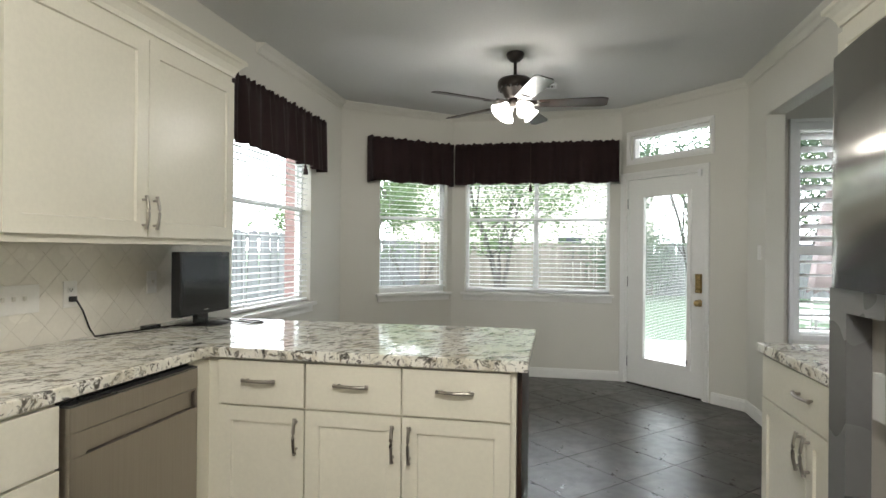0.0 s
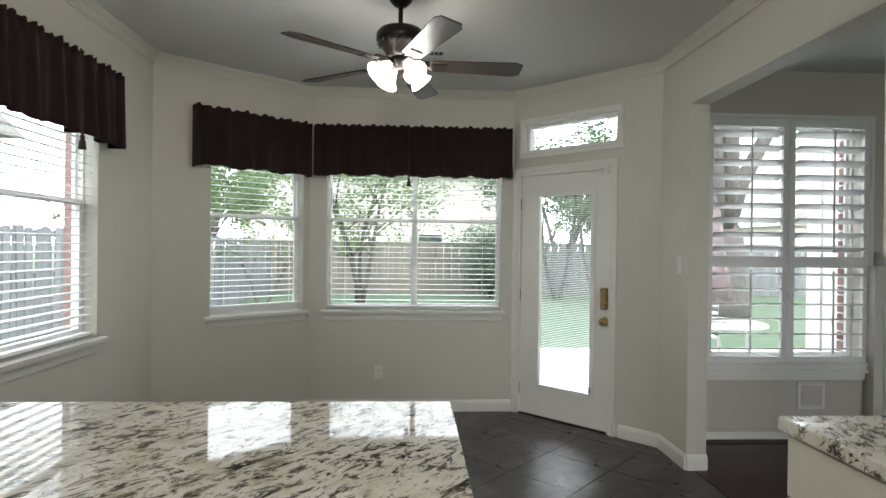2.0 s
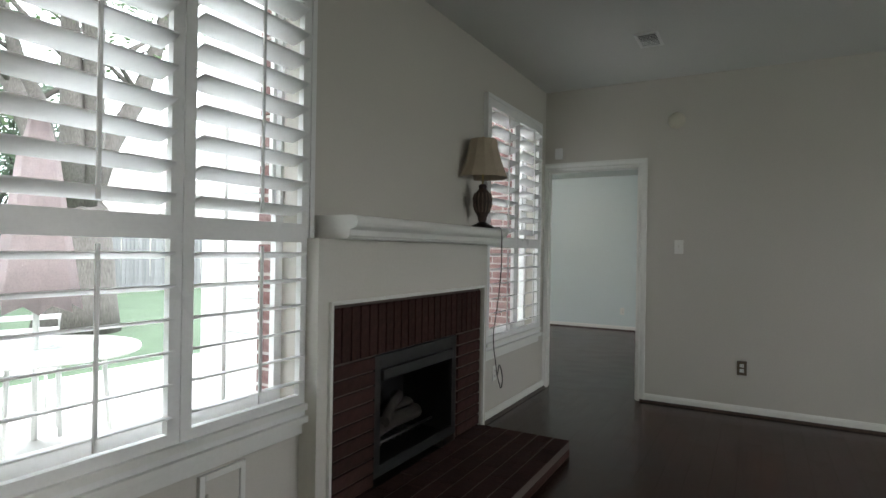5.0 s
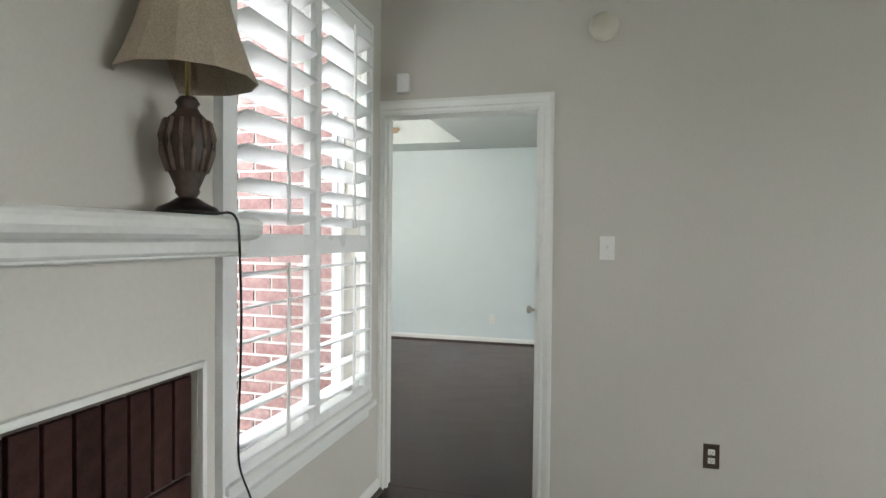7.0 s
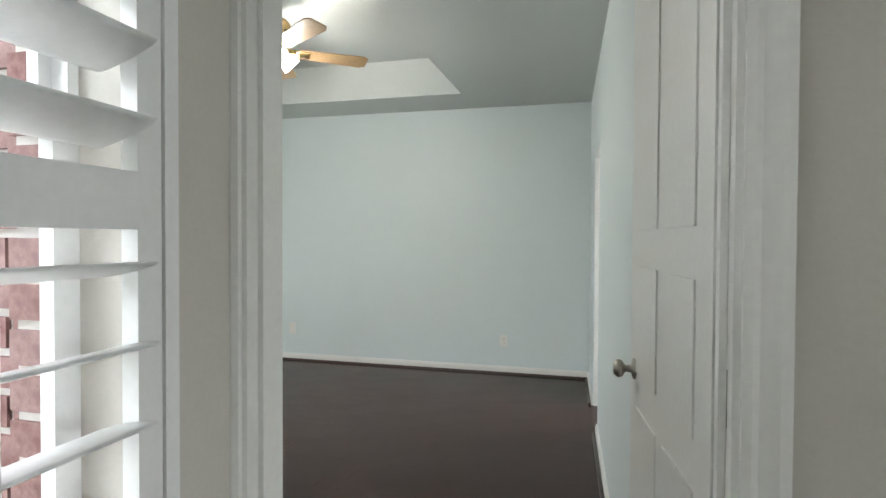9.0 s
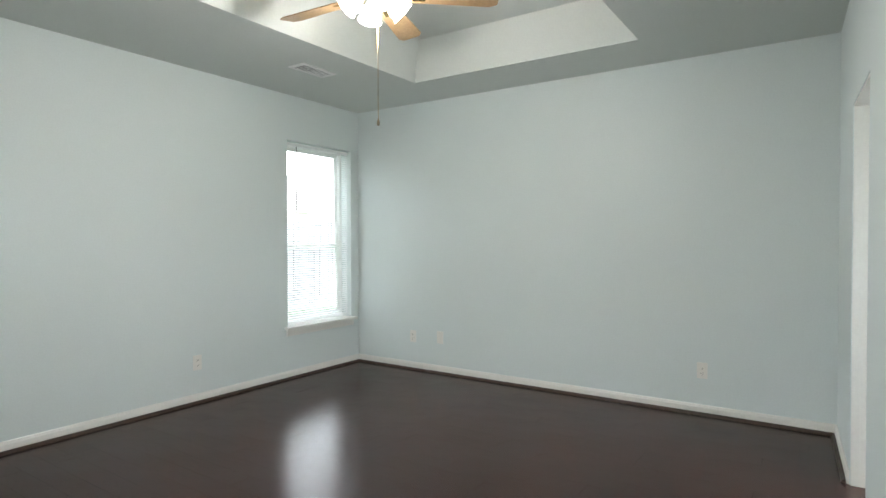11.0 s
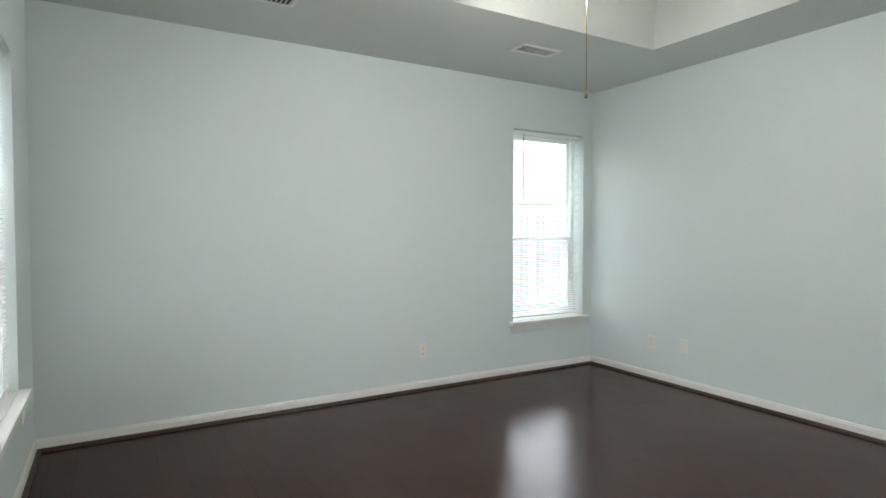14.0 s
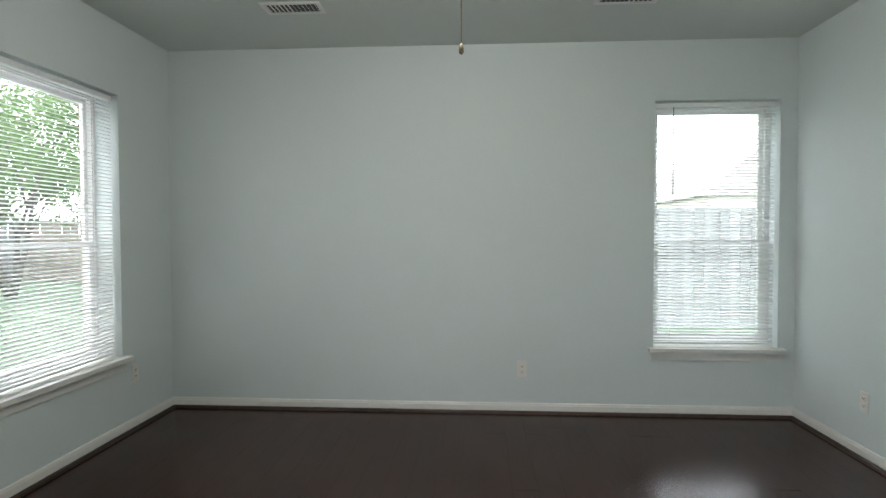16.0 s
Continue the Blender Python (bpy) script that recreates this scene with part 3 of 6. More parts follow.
wl = window(1, KF, 5.22, 6.42, 0.87, 2.25, 0.15, meet=0.56, f=0.018, st=0.02)
wa = window(2, KA_, 0.41, 1.19, 0.875, 2.25, 0.15, meet=0.555, f=0.016, st=0.018)
wb = window(3, KB_, 0.145, 1.65, 0.875, 2.25, 0.15, units=2, meet=0.555, f=0.014, st=0.014, mull=0.018)
blind(KF, 5.235, 6.405, 0.885, 2.24, 0.045, 0.046, 0.048, 4, "open white wooden slat blind in the kitchen side window")
blind(KA_, 0.42, 1.18, 0.93, 2.24, 0.045, 0.046, 0.048, 3, "open white wooden slat blind in the bay window")
blind(KB_, 0.155, 1.64, 0.895, 2.24, 0.045, 0.046, 0.048, 1, "open white wooden slat blind across the double window")
ww = window(4, WB, 1.12, 2.86, 0.49, 2.10, 0.22, units=2, meet=0.425)
wn_ = window(5, NB, 3.395, 4.215, 0.47, 2.14, 0.20, meet=0.42)
blind(WB, 1.13, 2.85, 0.505, 2.09, 0.05, 0.0215, 0.025, 15, "white mini blind lowered over the bedroom window", headrail=0.03)
blind(NB, 3.405, 4.205, 0.485, 2.13, 0.05, 0.0215, 0.025, 13, "white mini blind lowered over the narrow bedroom window", wand=(0.12, 0.62), headrail=0.03)
# unseen window added beyond the narrow doorway to light its jamb
window(10, wall_frame((11.06, 3.7), (8.6, 3.7)), 0.5, 1.9, 0.9, 2.0, 0.1)
# invented window behind the camera, holds the added fill lamp
unseen_south_window = window(9, wall_frame((XE, -1.6), (1.89, -1.6)), 0.9, 3.9, 0.8, 2.2, 0.15, units=3)
w1 = window(6, LN, 0.36, 1.545, 0.60, 2.39, 0.16, f=0.018, st=0.02)
w2 = window(7, LN, 3.49, 4.565, 0.60, 2.39, 0.16, f=0.018, st=0.02)

# ---------------------------------------------------------------- plantation shutters
LOUVER = {}


def shutter(m, s0, s1, z0, z1, zr, label, tilts):
    """Two hinged panels in a frame; in each a rail divides two tiers of louvers with a tilt rod."""
    sh = thing("plantation_shutter", m, label, "shutter", group="living room shutters")
    fr = 0.028
    part("outer_frame", lattice((s0 - fr, s0, s1, s1 + fr), (z0 - fr, z0, z1, z1 + fr), [(s0, s1, z0, z1)], -0.035, -0.0005), WHITE, sh)
    mid = (s0 + s1) / 2
    st = 0.045
    for a, b in ((s0 + 0.003, mid - 0.002), (mid + 0.002, s1 - 0.003)):
        p = part("panel", lattice((a, a + st, b - st, b), (z0 + 0.003, z0 + 0.065, zr - 0.04, zr + 0.04, z1 - 0.065, z1 - 0.003), [(a + st, b - st, z0 + 0.065, zr - 0.04), (a + st, b - st, zr + 0.04, z1 - 0.065)], -0.031, -0.003), WHITE, sh)
        for za, zb in ((z0 + 0.065, zr - 0.04), (zr + 0.04, z1 - 0.065)):
            n = round((zb - za) / 0.103)
            pitch = (zb - za) / n
            L = b - a - 2 * st - 0.004
            tilt = tilts[0] if za < zr else tilts[1]
            key = round(L, 4), tilt
            if key not in LOUVER:
                bm = bmesh.new()
                ring = []
                for x in (-L / 2, L / 2):
                    r = []
                    for i in range(10):
                        t = 2 * math.pi * i / 10
                        y, z = 0.055 * math.cos(t), 0.0055 * math.sin(t)
                        c, s = math.cos(radians(tilt)), math.sin(radians(tilt))
                        r.append(bm.verts.new((x, y * c - z * s, y * s + z * c)))
                    ring.append(r)
                for i in range(10):
                    f = bm.faces.new((ring[0][i], ring[0][(i + 1) % 10], ring[1][(i + 1) % 10], ring[1][i]))
                    f.smooth = True
                bm.faces.new(ring[0])
                bm.faces.new(ring[1][::-1])
                bmesh.ops.recalc_face_normals(bm, faces=bm.faces)
                LOUVER[key] = mesh_of("louver", bm, LOUVRE_PAINT)
            for i in range(n):
                part("louver", LOUVER[key], None, p, m=pose((a + b) / 2, -0.017, za + pitch * (i + 0.5)))
            yr = -0.017 - 0.055 * math.cos(radians(tilt)) - 0.006
            part("tilt_rod", boxes(((a + b) / 2 - 0.006, (a + b) / 2 + 0.006, yr - 0.006, yr + 0.004, za + 0.03, zb - 0.02), bevel=0.002), WHITE, p)
    return sh


shutter(LN, 0.327, 1.583, 0.575, 2.41, 1.343, "white louvered plantation shutters, slats open, over the patio window", (-12, -20))
shutter(LN, 3.465, 4.595, 0.575, 2.41, 1.345, "white louvered plantation shutters, slats open, beside the fireplace", (-12, -20))
for s0, s1 in ((0.285, 1.625), (3.41, 4.65)):
    solid("window_ledge", boxes((s0, s1, -0.055, -0.0005, 0.519, 0.5465), (s0 + 0.02, s1 - 0.02, -0.02, -0.0005, 0.462, 0.518), bevel=0.004), TRIM, "white painted window ledge with a moulded apron", "ledge", "structure", LN)


# ---------------------------------------------------------------- kitchen


def shaker(s0, s1, z0, z1, y, rail=0.058, t=0.02):
    """A framed door: rails and stiles round a sunk panel, its face at y - t."""
    bm = lattice((s0, s0 + rail, s1 - rail, s1), (z0, z0 + rail, z1 - rail, z1), [], y - t, y)
    mid = Vector(((s0 + s1) / 2, y - t, (z0 + z1) / 2))
    panel = min(bm.faces, key=lambda f: (f.calc_center_median() - mid).length)
    bmesh.ops.inset_individual(bm, faces=[panel], thickness=0.005, depth=-0.010)
    return bm


def pull(x, y, z, length=0.135, upright=False):
    """A bowed bar pull on two posts, its ends flattened a little."""
    def at(d, o):
        return (x, y - o, z + d) if upright else (x + d, y - o, z)
    bar = tube([at((i / 10 - 0.5) * length, 0.021 + 0.011 * (1 - (i / 5 - 1) ** 2)) for i in range(11)], 0.0068, 8)
    posts = [tube([at(e * length * 0.40, 0.0), at(e * length * 0.40, 0.024)], 0.0055, 8) for e in (-1, 1)]
    caps = [tube([at(e * length * 0.485, 0.0212), at(e * length * 0.53, 0.0195)], 0.0082, 8) for e in (-1, 1)]
    return merge(bar, *posts, *caps)


def base_unit(m, s0, s1, label, doors=1, drawer=True, hinge="l", body_depth=0.55, group=""):
    """Base cabinet: carcass, toe kick, drawer front and door(s) with pulls; the face is local y = 0, the room at negative y."""
    c = thing("base_cabinet", m, label, "cabinet", group)
    part("body", boxes((s0, s1, 0.0, body_depth, 0.10, 0.872)), CAB, c)
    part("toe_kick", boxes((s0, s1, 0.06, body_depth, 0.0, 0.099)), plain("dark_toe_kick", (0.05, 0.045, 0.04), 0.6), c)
    if drawer:
        d = part("drawer_front", boxes((s0 + 0.004, s1 - 0.004, -0.02, -0.0005, 0.682, 0.862), bevel=0.002), CAB, c)
        part("handle", pull((s0 + s1) / 2, -0.02, 0.785), NICKEL, d, "brushed nickel bar pull")
    w = (s1 - s0) / doors
    zt = 0.674 if drawer else 0.862
    for i in range(doors):
        a, b = s0 + i * w + 0.003, s0 + (i + 1) * w - 0.003
        d = part("door", shaker(a, b, 0.115, zt, -0.0005), CAB, c)
        side = hinge if doors == 1 else ("l" if i == 0 else "r")
        part("handle", pull(b - 0.03 if side == "l" else a + 0.03, -0.02, zt - 0.10, upright=True), NICKEL, d, "brushed nickel bar pull")
    return c


PEN = Matrix.Translation((0, 2.40, 0))
base_unit(PEN, -1.165, -0.779, "cream painted base cabinet with a drawer and a framed door", group="peninsula cabinets")
base_unit(PEN, -0.778, -0.377, "cream painted base cabinet with a drawer and a framed door", group="peninsula cabinets")
base_unit(PEN, -0.376, 0.043, "cream painted base cabinet with a drawer and a framed door", hinge="r", group="peninsula cabinets")
solid("cabinet_end_panel", boxes((0.0435, 0.062, 2.40, 2.952, 0.0, 0.872), bevel=0.002), CAB, "cream painted end panel of the peninsula", "panel")
solid("peninsula_back_panel", boxes((-1.2, 0.075, 2.9535, 2.975, 0.0, 0.872), (0.0625, 0.080, 2.43, 2.952, 0.0, 0.872), bevel=0.002), WALNUT, "dark stained wooden back and end panel of the peninsula", "panel")

# left run, facing east
LR = Matrix(((0, -1, 0, -1.215), (1, 0, 0, 0), (0, 0, 1, 0), (0, 0, 0, 1)))
base_unit(LR, 0.62, 1.655, "cream painted sink base cabinet with drawer fronts and doors", doors=2, group="left run cabinets", body_depth=0.64)
base_unit(LR, -0.3, 0.615, "cream painted base cabinet with doors", doors=2, group="left run cabinets", body_depth=0.64)
solid("cabinet_filler", boxes((-1.235, -1.166, 2.40, 2.42, 0.0, 0.872), (-1.85, -1.216, 2.262, 2.3, 0.0, 0.872), (-1.235, -1.215, 2.262, 2.40, 0.0, 0.872)), CAB, "cream painted corner filler between cabinets", "panel")


def dishwasher():
    d = thing("dishwasher", LR, "stainless steel dishwasher with a recessed pocket handle", "dishwasher")
    part("body", boxes((1.66, 2.258, 0.0, 0.60, 0.10, 0.862)), DSTEEL, d)
    part("toe_kick", boxes((1.66, 2.258, 0.05, 0.55, 0.0, 0.099)), BLACK, d)
    s0, s1, z0, z1 = 1.663, 2.255, 0.105, 0.850
    door = part("door", boxes((s0, s1, -0.045, -0.001, z0, 0.700), (s0, s1, -0.045, -0.001, 0.775, z1), (s0, s0 + 0.06, -0.045, -0.001, 0.700, 0.775), (s1 - 0.012, s1, -0.045, -0.001, 0.700, 0.775), bevel=0.003), DW_STEEL, d, "brushed stainless door")
    part("pocket_handle", boxes((s0 + 0.062, s1 - 0.014, -0.030, -0.001, 0.702, 0.773)), DW_STEEL, door)
    part("handle_lip", boxes((s0 + 0.062, s1 - 0.014, -0.043, -0.0305, 0.765, 0.773), bevel=0.003), DW_STEEL, door)
    part("top_edge", boxes((s0, s1, -0.043, -0.001, z1 + 0.0005, z1 + 0.008)), DSTEEL, door)


dishwasher()


def counter_slab(name, outline, z0, z1, label):
    """A granite slab from a plan outline with an eased edge."""
    bm = bmesh.new()
    f = bm.faces.new([bm.verts.new((x, y, z1)) for x, y in outline])
    g = bmesh.ops.extrude_face_region(bm, geom=[f])
    bmesh.ops.translate(bm, vec=(0, 0, z0 - z1), verts=[v for v in g["geom"] if isinstance(v, bmesh.types.BMVert)])
    bmesh.ops.recalc_face_normals(bm, faces=bm.faces)
    bmesh.ops.bevel(bm, geom=list(bm.edges), offset=0.007, segments=3, affect="EDGES", profile=0.6)
    for fc in bm.faces:
        fc.smooth = False
    return solid(name, bm, GRANITE, label, "countertop")


counter_slab("countertop", [(-1.878, -0.3), (-1.19, -0.3), (-1.19, 2.36), (0.105, 2.36), (0.105, 3.255), (-1.878, 3.255)], 0.8725, 0.915, "polished pale granite countertop with dark flecks, turning onto the peninsula")
counter_slab("countertop", [(1.10, 2.13), (1.748, 2.13), (1.748, 3.085), (1.10, 3.085)], 0.8725, 0.915, "polished pale granite countertop with dark flecks beside the refrigerator")


def sink():
    s = thing("sink", pose(-1.53, 0.95, 0.9155), "stainless steel sink rim set in the granite", "sink")
    bm = bmesh.new()
    for i in range(32):
        t0, t1 = 2 * math.pi * i / 32, 2 * math.pi * (i + 1) / 32
        def sq(t, a, b):
            c, sn = math.cos(t), math.sin(t)
            return a * math.copysign(abs(c) ** 0.4, c), b * math.copysign(abs(sn) ** 0.4, sn)
        q = [(*sq(t0, 0.215, 0.39), 0.0), (*sq(t1, 0.215, 0.39), 0.0), (*sq(t1, 0.19, 0.365), 0.006), (*sq(t0, 0.19, 0.365), 0.006)]
        r = [q[3], q[2], (*sq(t1, 0.17, 0.345), -0.0), (*sq(t0, 0.17, 0.345), -0.0)]
        for f in (q, r):
            bm.faces.new([bm.verts.new(p) for p in f])
    bmesh.ops.remove_doubles(bm, verts=bm.verts, dist=1e-5)
    part("rim", bm, STEEL, s)
    part("basin", boxes((-0.165, 0.165, -0.34, 0.34, 0.0005, 0.0025)), DSTEEL, s)


sink()

# upper cabinets
UL = Matrix(((0, -1, 0, -1.55), (1, 0, 0, 0), (0, 0, 1, 0), (0, 0, 0, 1)))
UR = Matrix(((0, 1, 0, 1.43), (-1, 0, 0, 3.065), (0, 0, 1, 0), (0, 0, 0, 1)))


def upper_unit(m, s0, s1, z0, z1, depth, doors, label, group, crown=True, ends=(0, 0)):
    c = thing("upper_cabinet", m, label, "cabinet", group)
    part("body", boxes((s0, s1, 0.0, depth, z0, z1)), CAB, c)
    w = (s1 - s0 - 0.006) / doors
    for i in range(doors):
        a, b = s0 + 0.003 + i * w + 0.003, s0 + 0.003 + (i + 1) * w - 0.003
        d = part("door", shaker(a, b, z0 + 0.03, z1 - 0.035, -0.0005, rail=0.065), CAB, c)
        left = (i % 2 == 0)
        part("handle", pull(b - 0.03 if left else a + 0.03, -0.02, z0 + 0.135, upright=True), NICKEL, d, "brushed nickel bar pull")
    if crown:
        prof = [(0.0, z1 + 0.0005), (0.012, z1 + 0.0005), (0.016, z1 + 0.02), (0.032, z1 + 0.05), (0.05, z1 + 0.07), (0.062, z1 + 0.075), (0.062, z1 + 0.095), (0.0, z1 + 0.095)]
        bm = bmesh.new()
        e0, e1 = ends
        ra = [bm.verts.new((s0 - o * e0, -o, z)) for o, z in prof]
        rb = [bm.verts.new((s1 + o * e1, -o, z)) for o, z in prof]
        n = len(prof)
        for i in range(n):
            bm.faces.new((ra[i], ra[(i + 1) % n], rb[(i + 1) % n], rb[i]))
        for ring, e in ((ra, e0), (rb, e1)):
            if e:
                sgn = -1 if ring is ra else 1
                x = s0 if ring is ra else s1
                back = [bm.verts.new((x + sgn * o, depth, z)) for o, z in prof]
                for i in range(n):
                    bm.faces.new((ring[i], ring[(i + 1) % n], back[(i + 1) % n], back[i]))
            else:
                bm.faces.new(ring)
        bmesh.ops.recalc_face_normals(bm, faces=bm.faces)
        part("crown", bm, CAB, c, "moulded cream crown")
    return c


upper_unit(UL, 1.755, 3.075, 1.335, 2.255, 0.326, 2, "cream painted upper cabinet with two framed doors", "upper cabinets", ends=(0, 1))
upper_unit(UL, 0.44, 1.750, 1.335, 2.255, 0.326, 2, "cream painted upper cabinet with two framed doors", "upper cabinets")
upper_unit(UR, 0.0, 0.95, 1.376, 2.32, 0.316, 2, "cream painted upper cabinet beside the wide opening", "upper cabinets", ends=(1, 0))
upper_unit(UR, 0.955, 1.88, 1.93, 2.32, 0.316, 2, "short cream painted cabinet above the refrigerator", "upper cabinets")
RR = Matrix(((0, 1, 0, 1.135), (-1, 0, 0, 3.06), (0, 0, 1, 0), (0, 0, 0, 1)))
base_unit(RR, 0.0, 0.92, "cream painted base cabinet with a wide drawer and two doors", doors=2, body_depth=0.605, group="right run cabinets")


def fridge():
    m = Matrix(((0, 1, 0, 1.0), (-1, 0, 0, 2.10), (0, 0, 1, 0), (0, 0, 0, 1)))
    f = thing("refrigerator", m, "stainless steel refrigerator with a water dispenser in its door", "refrigerator")
    part("body", boxes((0.005, 0.895, 0.05, 0.735, 0.03, 1.85), bevel=0.006), DSTEEL, f)
    # a gently bowed door, with the dispenser's niche left open
    def bowed(s0, s1, z0, z1):
        bm = bmesh.new()
        n = 10
        fr, bk = [], []
        for i in range(n + 1):
            s = s0 + (s1 - s0) * i / n
            u = (s - 0.0) / 0.9
            y = -0.015 - 0.028 * (1 - (2 * u - 1) ** 2) - 0.012 * min(1, u / 0.03, (1 - u) / 0.03)
            fr.append((bm.verts.new((s, y, z0)), bm.verts.new((s, y, z1))))
            bk.append((bm.verts.new((s, 0.045, z0)), bm.verts.new((s, 0.045, z1))))
        for i in range(n):
            a, b, c, d = fr[i], fr[i + 1], bk[i], bk[i + 1]
            bm.faces.new((a[0], b[0], b[1], a[1])).smooth = True
            bm.faces.new((c[1], d[1], d[0], c[0]))
            bm.faces.new((a[1], b[1], d[1], c[1]))
            bm.faces.new((a[0], c[0], d[0], b[0]))
        bm.faces.new((fr[0][0], fr[0][1], bk[0][1], bk[0][0]))
        bm.faces.new((fr[n][0], bk[n][0], bk[n][1], fr[n][1]))
        bmesh.ops.recalc_face_normals(bm, faces=bm.faces)
        return bm
    door = part("freezer_door", bowed(0.0, 0.455, 1.225, 1.87), STEEL, f, "brushed stainless door")
    for q in ((0.0, 0.455, 0.06, 0.5995), (0.0, 0.028, 0.60, 1.2245), (0.375, 0.455, 0.60, 1.2245)):
        part("door_panel", bowed(*q), STEEL, door)
    part("fresh_food_door", bowed(0.462, 0.90, 0.06, 1.87), STEEL, f, "brushed stainless door")
    grey = plain("grey_dispenser", (0.16, 0.16, 0.16), 0.3)
    disp = part("dispenser", lattice((0.029, 0.125, 0.335, 0.374), (0.601, 0.66, 1.16, 1.224), [(0.125, 0.335, 0.66, 1.16)], -0.032, 0.03), grey, f, "grey dispenser panel with a niche")
    part("niche_back", boxes((0.12, 0.34, 0.031, 0.044, 0.655, 1.165)), plain("pale_niche", (0.42, 0.40, 0.37), 0.35), disp)
    part("drip_tray", boxes((0.127, 0.333, -0.035, 0.03, 0.661, 0.672), bevel=0.002), DSTEEL, disp)
    part("paddle", boxes((0.20, 0.26, -0.005, 0.012, 0.90, 1.02), bevel=0.004), plain("grey_paddle", (0.6, 0.6, 0.58), 0.35), disp)
    for s in (0.43, 0.49):
        part("handle", tube([(s, -0.04, 0.70), (s, -0.075, 0.74), (s, -0.08, 1.2), (s, -0.075, 1.60), (s, -0.04, 1.64)], 0.012, 10), NICKEL, f, "brushed steel bar handle")
    for s in (0.06, 0.84):
        part("foot", boxes((s - 0.03, s + 0.03, 0.1, 0.16, 0.0, 0.032)), BLACK, f)


fridge()


def backsplash():
    b = thing("backsplash", Matrix(((0, -1, 0, -1.872), (1, 0, 0, 0), (0, 0, 1, 0), (0, 0, 0, 1))), "cream diagonal tile backsplash between counter and cabinets", "backsplash", kind="structure")
    part("grout_bed", boxes((0.0, 3.24, 0.0, 0.006, 0.9155, 1.334)), plain("cream_grout", (0.74, 0.71, 0.63), 0.8), b)
    tile = plain("cream_tile", (0.78, 0.75, 0.67), 0.22, var=0.03, big=4)
    q = 0.105
    step = q * math.sqrt(2)
    i = 0
    z = 0.9155
    while z < 1.334 + step:
        s = 1.2 + (step / 2 if i % 2 else 0)
        while s < 3.30:
            poly = [(s, z - step / 2 + 0.0012), (s + step / 2 - 0.0012, z), (s, z + step / 2 - 0.0012), (s - step / 2 + 0.0012, z)]
            for ax, lim, keep in ((1, 0.9165, 1), (1, 1.333, -1), (0, 3.238, -1)):
                out = []
                for p, n in zip(poly, poly[1:] + poly[:1]):
                    dp, dn = (p[ax] - lim) * keep, (n[ax] - lim) * keep
                    if dp >= 0:
                        out.append(p)
                    if dp * dn < 0:
                        k = dp / (dp - dn)
                        out.append((p[0] + (n[0] - p[0]) * k, p[1] + (n[1] - p[1]) * k))
                poly = out
                if not poly:
                    break
            if len(poly) > 2:
                bm = bmesh.new()
                fr = [bm.verts.new((x, -0.0015, y)) for x, y in poly]
                bk = [bm.verts.new((x, 0.0, y)) for x, y in poly]
                bm.faces.new(fr)
                for j in range(len(poly)):
                    bm.faces.new((fr[j], bk[j], bk[(j + 1) % len(poly)], fr[(j + 1) % len(poly)]))
                part("tile", bm, tile, b)
            s += step
        z += step / 2
        i += 1


backsplash()


def outlet(m, s, z, label, kind="duplex", gangs=1, plate=None, group="outlets"):
    o = thing("wall_outlet" if kind == "duplex" else ("light_switch" if kind == "switch" else "wall_plate"), m @ Matrix.Translation((s, 0, z)), label, "outlet" if kind == "duplex" else ("switch" if kind == "switch" else "plate"), group)
    w = 0.035 * gangs + (0.012 if gangs > 1 else 0)
    part("cover_plate", boxes((-w, w, -0.006, -0.0005, -0.057, 0.057), bevel=0.002), plate or PLATE, o)
    for g in range(gangs):
        x = (g - (gangs - 1) / 2) * 0.046
        if kind == "duplex":
            for dz in (-0.02, 0.02):
                r = part("socket", boxes((x - 0.015, x + 0.015, -0.0085, -0.0062, dz - 0.013, dz + 0.013), bevel=0.003), PLATE, o)
                part("slot", boxes((x - 0.007, x - 0.005, -0.0092, -0.0086, dz - 0.004, dz + 0.005), (x + 0.005, x + 0.007, -0.0092, -0.0086, dz - 0.004, dz + 0.005), (x - 0.002, x + 0.002, -0.0092, -0.0086, dz - 0.010, dz - 0.006)), BLACK, r)
        elif kind == "switch":
            part("toggle", boxes((x - 0.005, x + 0.005, -0.018, -0.0062, -0.004, 0.013), bevel=0.002), plain("toggle_ivory", (0.66, 0.64, 0.58), 0.4), o)
        else:
            part("screw", lathe([(0, 0.0), (0.003, 0.0), (0.003, 0.001), (0, 0.0015)], 8), NICKEL, o, m=pose(x, -0.0062, 0.04, 90, 0, 0))
    return o


BSP = Matrix(((0, -1, 0, -1.8685), (1, 0, 0, 0), (0, 0, 1, 0), (0, 0, 0, 1)))
outlet(BSP, 2.09, 1.11, "wide cream switch plate on the tile backsplash", "switch", 3, group="kitchen plates")
outlet(BSP, 2.357, 1.115, "cream outlet on the tile backsplash with a plug in it", group="kitchen plates")
outlet(BSP, 2.86, 1.14, "cream switch plate on the tile backsplash", "switch", group="kitchen plates")
outlet(KB_, 0.602, 0.342, "white duplex outlet low on the bay wall", group="kitchen plates")
outlet(wall_frame(DP, (1.75, -1.6)), 0.29, 1.322, "white switch plate on the pier beside the opening", "plate", group="kitchen plates")


